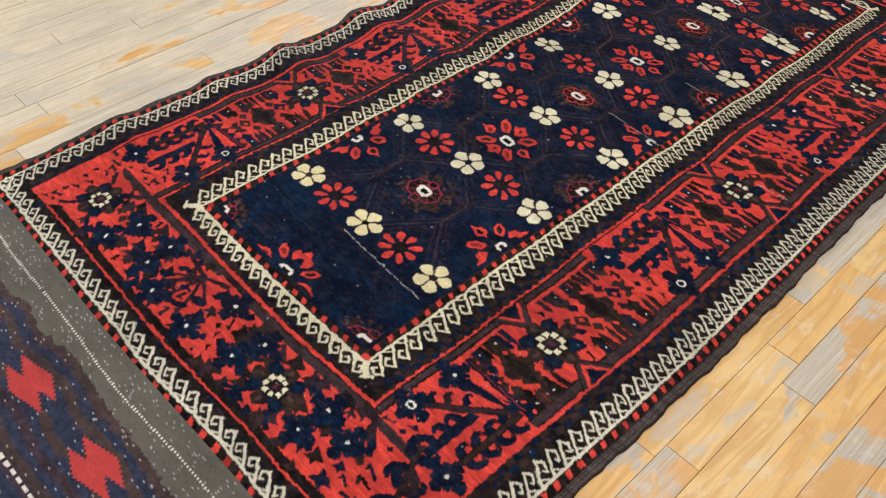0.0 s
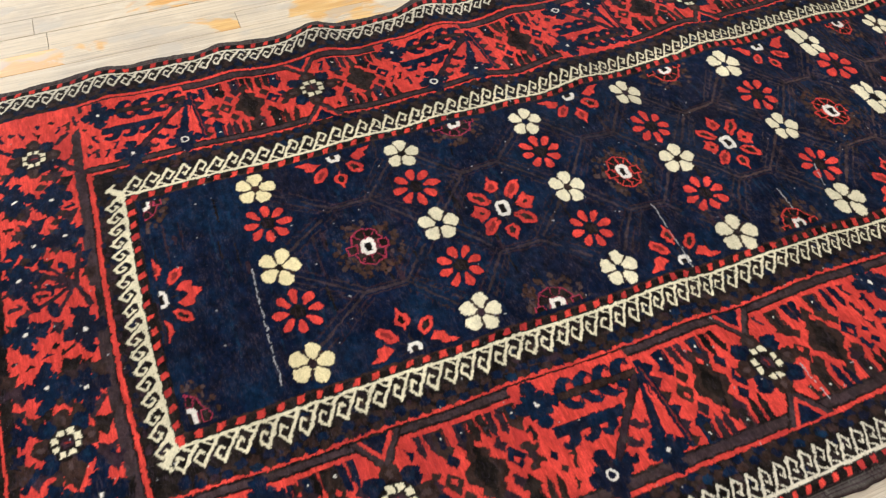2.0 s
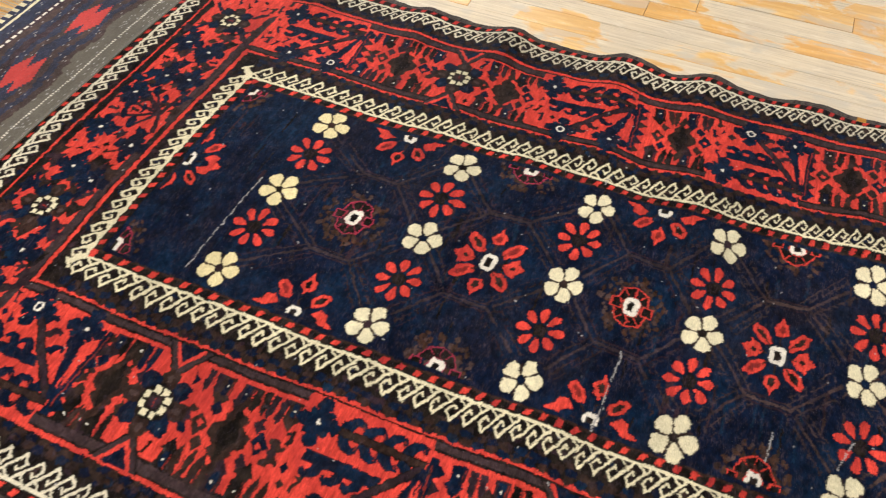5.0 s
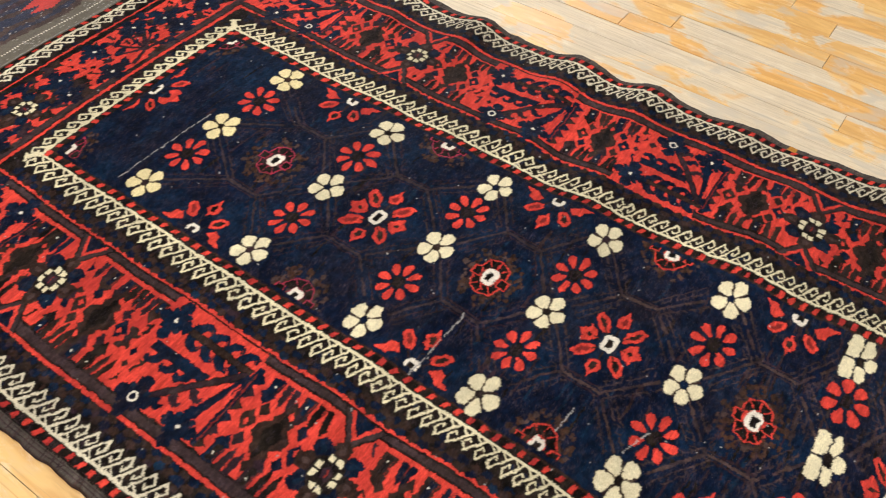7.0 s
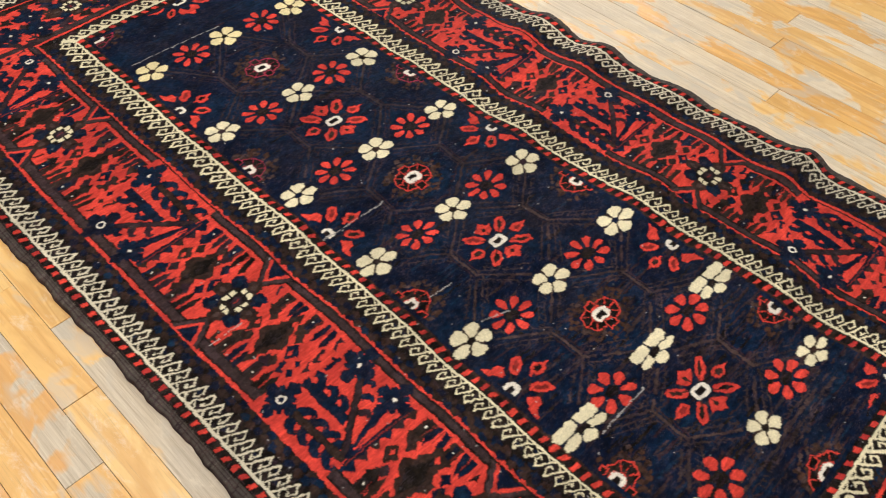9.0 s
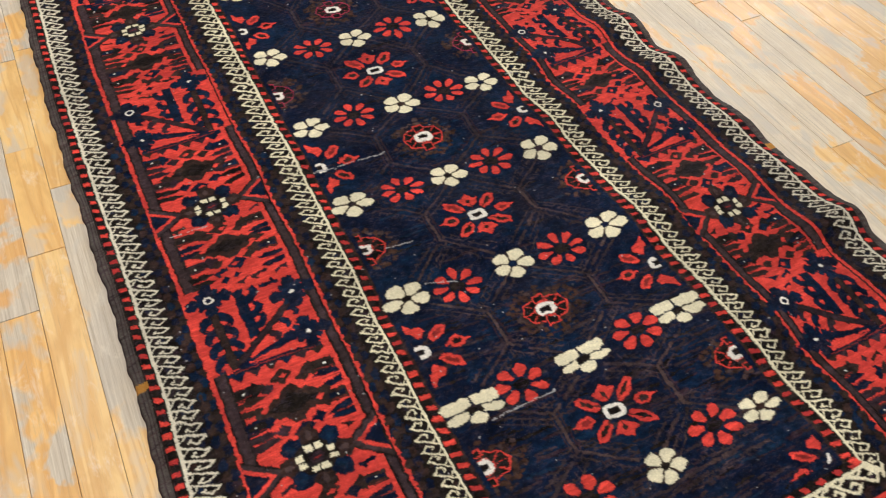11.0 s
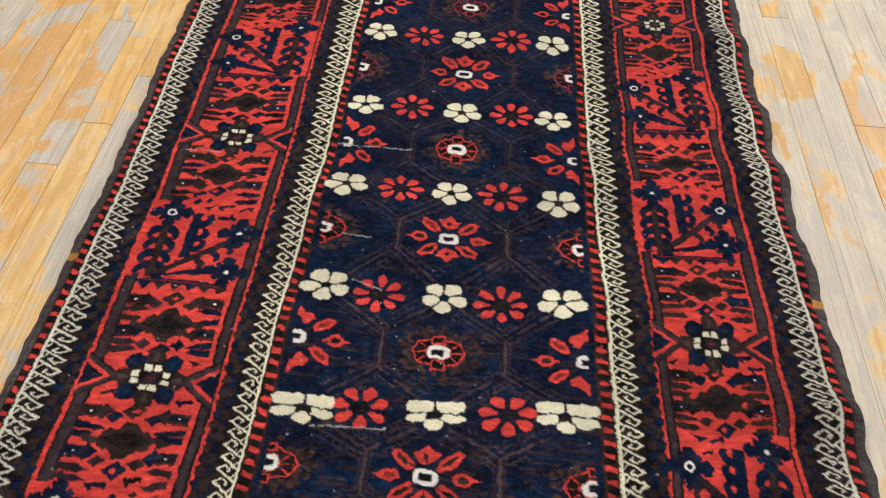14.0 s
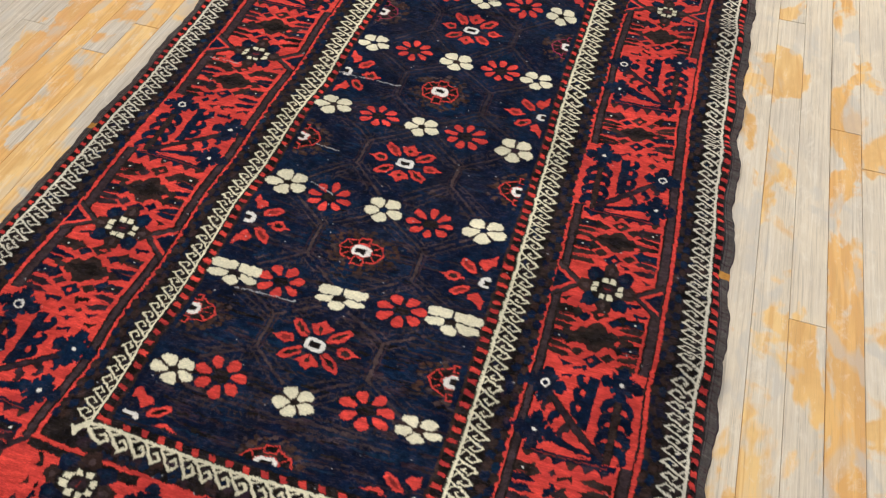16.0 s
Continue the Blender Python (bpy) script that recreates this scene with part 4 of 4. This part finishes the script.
# cords of the selvedges and the wraps over them
for u in np.arange(U0, U1, 0.0068):
    for side in (-1, 1):
        if rng.uniform() < 0.75:
            w = MID + side * 0.669
            stroke(f, [(u, w), (u + rng.uniform(0.002, 0.008), w + side * 0.018)], rng.uniform(0.0016, 0.0030), ("earth", "bark", "grey", "cord")[rng.integers(4)])
for v in (V0 + 0.002, V0 + 0.0085, V0 + 0.015, V0 + 0.0215):
    for w in (v, MID * 2 - v):
        stroke(f, [(U0, w), (U1, w)], 0.0018, "bark")
for u, v0, v1 in ((1.505, 1.270, 1.286), (1.532, -0.070, -0.086)):
    stroke(Frame2(0, 0, owner=begin("mending_stitch", "ochre mending stitches")), [(u, v0), (u, v1)], 0.016, "ochre")


# ---- the lie of the rug ----
def smooth(x, a, b):
    t = np.clip((x - a) / (b - a), 0, 1)
    return t * t * (3 - 2 * t)


HIGH = 0.011
WAVES = ((0.287, 0.014, 0.05), (0.543, 0.013, 0.045), (0.751, 0.020, 0.05), (1.006, 0.017, 0.05), (1.187, 0.015, 0.045), (1.430, 0.006, 0.05), (1.735, 0.022, 0.04), (1.960, 0.010, 0.05))


def lie(u, v):
    """Height of the rug's face over the floor: ripples of the far edge, a fold in the far border, soft waves elsewhere."""
    z = np.full(np.broadcast(u, v).shape, HIGH)
    fade = smooth(v, 1.02, 1.26)
    for c, a, w in WAVES:
        z = z + a * fade * np.exp(-((u - c) / w) ** 2)
    z = z + 0.006 * np.exp(-((u - 1.075 - (v - 1.0) * 0.35) / 0.040) ** 2) * smooth(v, 0.84, 1.0)
    z = z + 0.0022 * np.sin(u * 9.0 + v * 3.0) * np.sin(v * 5.0 + 0.7) + 0.0032 * np.sin(u * 21.0 - v * 6.0) * smooth(u, 0.7, 1.1) + 0.0015 * np.sin(u * 23 + 4 * v)
    z = z + 0.0024 * np.sin(u * 38.0 + v * 5.0 + 1.5 * np.sin(v * 8.0)) * smooth(u, 0.5, 0.9) * smooth(v, 0.1, 0.5)
    z = z - 0.004 * smooth(np.abs(v - MID), 0.662, 0.672)
    near = smooth(-v, -0.10, 0.08)
    z = z + 0.004 * near * (1 + np.sin(u * 13.0 + 1.0)) * 0.5
    return z


def drape(u, v):
    """Where the spot (u, v) of the design lies in the room."""
    x = u + 0.004 * np.sin(v * 7.0 + u * 2.0)
    y = v + 0.004 * np.sin(u * 5.2 + 0.6) * smooth(np.abs(v - MID), 0.2, 0.6)
    y = y + (1 - smooth(u, 1.1, 1.8)) * np.interp(v, (0.95, 1.06, 1.17, 1.25), (0.0, -0.010, -0.020, -0.026))
    y = y + smooth(u, 1.0, 1.85) * np.interp(v, (0.290, 0.335, 0.353, 0.40, 0.60, 0.81, 0.848, 0.869, 0.912, 0.945, 1.06, 1.20, 1.29), (0.0, -0.013, -0.006, 0.0, 0.0, 0.008, 0.016, 0.024, 0.016, 0.019, 0.006, -0.003, -0.004))
    y = y + 0.004 * np.sin(u * 31 + 1.3) * smooth(v, 1.24, 1.29)
    y = y - 0.0015 * np.sin(u * 27) * smooth(-v, 0.05, 0.09)
    y = y + (0.0006 * np.sin(u * 190 + np.sin(u * 41)) + 0.0014 * np.sin(u * 83 + 1.0)) * smooth(np.abs(v - MID), 0.672, 0.686)
    z = lie(u, v)
    rim = np.minimum(np.minimum(v - V0, V1 - v), 0.006) / 0.006
    z = np.where(rim < 1, np.maximum(0.002, z - (1 - np.sqrt(np.clip(1 - (1 - rim) ** 2, 0, 1))) * np.minimum(z, 0.012)), z)
    return x, y, z


def soft_noise(nu, nv, step, size):
    a = rng.normal(0, 1, (nu // step + 3, nv // step + 3))
    i, j = np.arange(nu) / step, np.arange(nv) / step
    i0, j0 = i.astype(int), j.astype(int)
    fi, fj = (i - i0)[:, None], (j - j0)[None, :]
    return size * ((a[i0][:, j0] * (1 - fi) + a[i0 + 1][:, j0] * fi) * (1 - fj) + (a[i0][:, j0 + 1] * (1 - fi) + a[i0 + 1][:, j0 + 1] * fi) * fj)


def weave(us, vs, colours, place):
    """Grid of knots: points in the room, and the dye of each."""
    uu, vv = np.meshgrid(us, vs, indexing="ij")
    x, y, z = place(uu, vv)
    return np.stack((x, y, z), -1).reshape(-1, 3), colours.reshape(-1, 3)


def grid_part(name, co, col, quads, material, parent, label=""):
    used, inv = np.unique(quads, return_inverse=True)
    me = bpy.data.meshes.new(name)
    me.vertices.add(len(used))
    me.vertices.foreach_set("co", co[used].astype(np.float32).ravel())
    n = len(quads)
    me.loops.add(n * 4)
    me.loops.foreach_set("vertex_index", inv.astype(np.int32).ravel())
    me.polygons.add(n)
    me.polygons.foreach_set("loop_start", np.arange(0, n * 4, 4, dtype=np.int32))
    me.polygons.foreach_set("use_smooth", np.ones(n, bool))
    me.update(calc_edges=True)
    att = me.color_attributes.new("dye", "FLOAT_COLOR", "POINT")
    att.data.foreach_set("color", np.concatenate((col[used], np.ones((len(used), 1))), 1).astype(np.float32).ravel())
    me.materials.append(material)
    ob = new(name, me)
    ob.parent = parent
    return tagged(ob, label)


KNOT = 0.0019
rug = tagged(new("rug"), "navy and red hand-knotted tribal wool rug on the floor", "rug")
mu, mv = int((U1 - U0) / KNOT), int((V1 - V0) / KNOT)
us, vs = np.linspace(U0, U1, mu + 1), np.linspace(V0, V1, mv + 1)
ju = soft_noise(mu + 1, mv + 1, 4, 0.0012) + soft_noise(mu + 1, mv + 1, 60, 0.0025) + rng.normal(0, 0.0004, (mu + 1, mv + 1))
jv = soft_noise(mu + 1, mv + 1, 4, 0.0010) + soft_noise(mu + 1, mv + 1, 60, 0.0020) + rng.normal(0, 0.0004, (mu + 1, mv + 1))
keep_in = smooth(np.minimum(vs - V0, V1 - vs), 0.01, 0.03)[None, :]
iu = np.clip(((us[:, None] + ju - U0) / CELL).astype(int), 1, NU - 2)
iv = np.clip(((vs[None, :] + jv * keep_in - V0) / CELL).astype(int), 1, NV - 2)
colour = sum(PALETTE[ink[iu + a, iv + b]] * k for a, b, k in ((0, 0, 0.52), (1, 0, 0.12), (-1, 0, 0.12), (0, 1, 0.12), (0, -1, 0.12)))
place_owner = own[iu, iv][:-1, :-1].ravel()
points, colours = weave(us, vs, colour, drape)
points[:, 2] += rng.normal(0, 0.00018, len(points))
ids = np.arange((mu + 1) * (mv + 1)).reshape(mu + 1, mv + 1)
quads = np.stack((ids[:-1, :-1], ids[1:, :-1], ids[1:, 1:], ids[:-1, 1:]), -1).reshape(-1, 4)
order = np.argsort(place_owner, kind="stable")
cuts = np.searchsorted(place_owner[order], np.arange(len(PARTS) + 1))
for i, (name, label) in enumerate(PARTS):
    mine = order[cuts[i]:cuts[i + 1]]
    if len(mine):
        grid_part(name, points, colours, quads[mine], PILE, rug, label)


# ---- the flat-woven ends ----
def kilim(sign, base, length, name):
    fine = 0.0018 if sign < 0 else 0.0030
    nu, nv = int(length / (fine * 1.1)), int((V1 - V0) / fine)
    s, v = np.linspace(0, length, nu + 1), np.linspace(V0, V1, nv + 1)
    ss, vv = np.meshgrid(s, v, indexing="ij")
    wob = 0.006 * np.sin(vv * 11 + 1) + 0.004 * np.sin(vv * 31) + soft_noise(nu + 1, nv + 1, 10, 0.0025)
    t = ss + wob
    idx = np.full(ss.shape, D["felt"])
    stripes = ("earth", "slate", "earth", "slate", "slate", "earth", "slate", "mauve", "slate", "earth", "mauve", "slate")
    t = t + soft_noise(nu + 1, nv + 1, 3, 0.0022) + soft_noise(nu + 1, nv + 1, 40, 0.004)
    band = np.clip(((t - 0.078) / 0.0165).astype(int), 0, len(stripes) - 1)
    idx = np.where(t > 0.078, np.array([D[n] for n in stripes])[band], idx)
    a = ((vv - 0.690 + 0.1115) % 0.223) - 0.1115
    saw = 0.009 * (np.abs((vv / 0.009) % 1 - 0.5) - 0.25)
    for dv, ds in ((0.010, -0.015), (-0.012, 0.013)):
        idx = np.where(np.abs(a - dv - (ss - 0.150) * 0.6) / 0.066 + np.abs(ss - 0.150 - ds + saw) / 0.0200 < 1, D["coral"], idx)
    idx = np.where((np.abs(ss - 0.250 - 0.004 * np.sin(vv * 9)) < 0.0035) & ((vv % 0.020) < 0.013), D["white"], idx)
    idx = np.where(np.abs(ss - 0.302 - 0.004 * np.sin(vv * 7)) < 0.0035, D["ivory"], idx)
    pin = (np.abs(ss - 0.045 - 0.003 * np.sin(vv * 14)) < 0.0022) & ((vv % 0.0072) < 0.0045)
    idx = np.where(pin, D["white"], idx)
    fleck = rng.uniform(size=ss.shape) < 0.005 + 0.016 * (ss < 0.075) * (soft_noise(nu + 1, nv + 1, 14, 1.0) > 0.0)
    for _ in range(2):
        fleck[:, 1:] |= fleck[:, :-1]
    idx = np.where(fleck & (ss > 0.004) & (idx != D["coral"]), D["thread"], idx)
    idx = np.where((ss < 0.075) & (ss > 0.004) & (soft_noise(nu + 1, nv + 1, 2, 1.0) > 1.15), D["grey"], idx)
    tail = ss > length - 0.020
    idx = np.where(tail & (np.floor(vv / 0.012) % 2 == 0), D["ivory"], idx)
    z = 0.0045 + (lie(base + sign * ss * 0, vv) - 0.0045) * (1 - smooth(ss, 0.0, 0.02)) + 0.003 * np.sin(vv * 9 + ss * 6) ** 2
    z = np.where((vv < V0 + 0.004) | (vv > V1 - 0.004) | (ss > length - 0.003), 0.001, z)
    x, y, _ = drape(base + sign * ss, vv)
    pts = np.stack((x, y, z), -1).reshape(-1, 3)
    ids = np.arange((nu + 1) * (nv + 1)).reshape(nu + 1, nv + 1)
    q = np.stack((ids[:-1, :-1], ids[1:, :-1], ids[1:, 1:], ids[:-1, 1:]), -1).reshape(-1, 4)
    if sign < 0:
        q = q[:, ::-1]
    ob = grid_part(name, pts, PALETTE[idx].reshape(-1, 3), q, FLAT, rug, "flat-woven striped kilim end")
    bm = bmesh.new()
    for v0 in np.arange(V0 + 0.006, V1 - 0.004, 0.0085):
        e = base + sign * length
        a, b = rng.uniform(-0.012, 0.012), rng.uniform(0.045, 0.070)
        xs = [e - sign * 0.004, e + sign * b * 0.5, e + sign * b]
        ys = [v0, v0 + a * 0.5, v0 + a]
        prev = None
        for x0, y0, r in zip(xs, ys, (0.0017, 0.0015, 0.0008)):
            now = [bm.verts.new((x0, y0 + r * c, 0.0026 + r * d)) for c, d in ((-1, 0), (0, 1), (1, 0), (0, -1))]
            if prev:
                for i in range(4):
                    bm.faces.new((prev[i], prev[(i + 1) % 4], now[(i + 1) % 4], now[i]))
            prev = now
    part("fringe", bm, COTTON, ob, "undyed cotton fringe")


kilim(-1, U0, 0.335, "kilim_end")
kilim(1, U1, 0.335, "kilim_end")


# ---- floor strips: single boards near the rug, the rest joined ----
STRIP, SEAM = 0.0659, -0.128
JOINTS = {1: (0.515, 1.002), 0: (0.547, 0.864, 1.165), -1: (0.805, 1.294), 24: (1.560,), 25: (0.995,), 27: (1.459,), 28: (0.350,), 29: (1.433,)}


def board(bm, x0, x1, y0, y1, lift, tilt):
    g, c, e = 0.0004, 0.0006, 0.0005
    x0, x1, y0, y1 = x0 + e, x1 - e, y0 + g, y1 - g
    low = [(x0, y0, -0.004), (x1, y0, -0.004), (x1, y1, -0.004), (x0, y1, -0.004)]
    mid = [(x, y, lift - c) for x, y, _ in low]
    top = [(x + (c if x == x0 else -c), y + (c if y == y0 else -c), lift + tilt * (1 if y == y1 else -1)) for x, y, _ in low]
    rings = [[bm.verts.new(p) for p in r] for r in (low, mid, top)]
    for a, b in zip(rings, rings[1:]):
        for i in range(4):
            bm.faces.new((a[i], a[(i + 1) % 4], b[(i + 1) % 4], b[i]))
    bm.faces.new(rings[-1])


board_rng = random.Random(4)
rest = bmesh.new()
count = 0
k = math.floor((RY0 - SEAM) / STRIP) + 1
while SEAM + (k + 1) * STRIP < RY1:
    y0 = SEAM + (k - 1) * STRIP
    cut = [RX0]
    fixed = sorted(JOINTS.get(k, ()))
    while cut[-1] < RX1 - 0.5:
        nxt = cut[-1] + board_rng.uniform(0.8, 2.0)
        ahead = [j for j in fixed if j > cut[-1] + 0.2]
        if ahead and nxt > ahead[0] - 0.3:
            nxt = ahead[0]
        cut.append(min(nxt, RX1))
    if cut[-1] < RX1:
        cut.append(RX1)
    for x0, x1 in zip(cut, cut[1:]):
        lift, tilt = board_rng.uniform(-0.0006, 0.0004), board_rng.uniform(-0.0002, 0.0002)
        close = x1 > -0.9 and x0 < 2.9 and (-0.75 < y0 < 0.0 or 1.15 < y0 < 2.6)
        if close and count < 300:
            bm = bmesh.new()
            board(bm, x0, x1, y0, y0 + STRIP, lift, tilt)
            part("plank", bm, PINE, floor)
            count += 1
        else:
            board(rest, x0, x1, y0, y0 + STRIP, lift, tilt)
    k += 1
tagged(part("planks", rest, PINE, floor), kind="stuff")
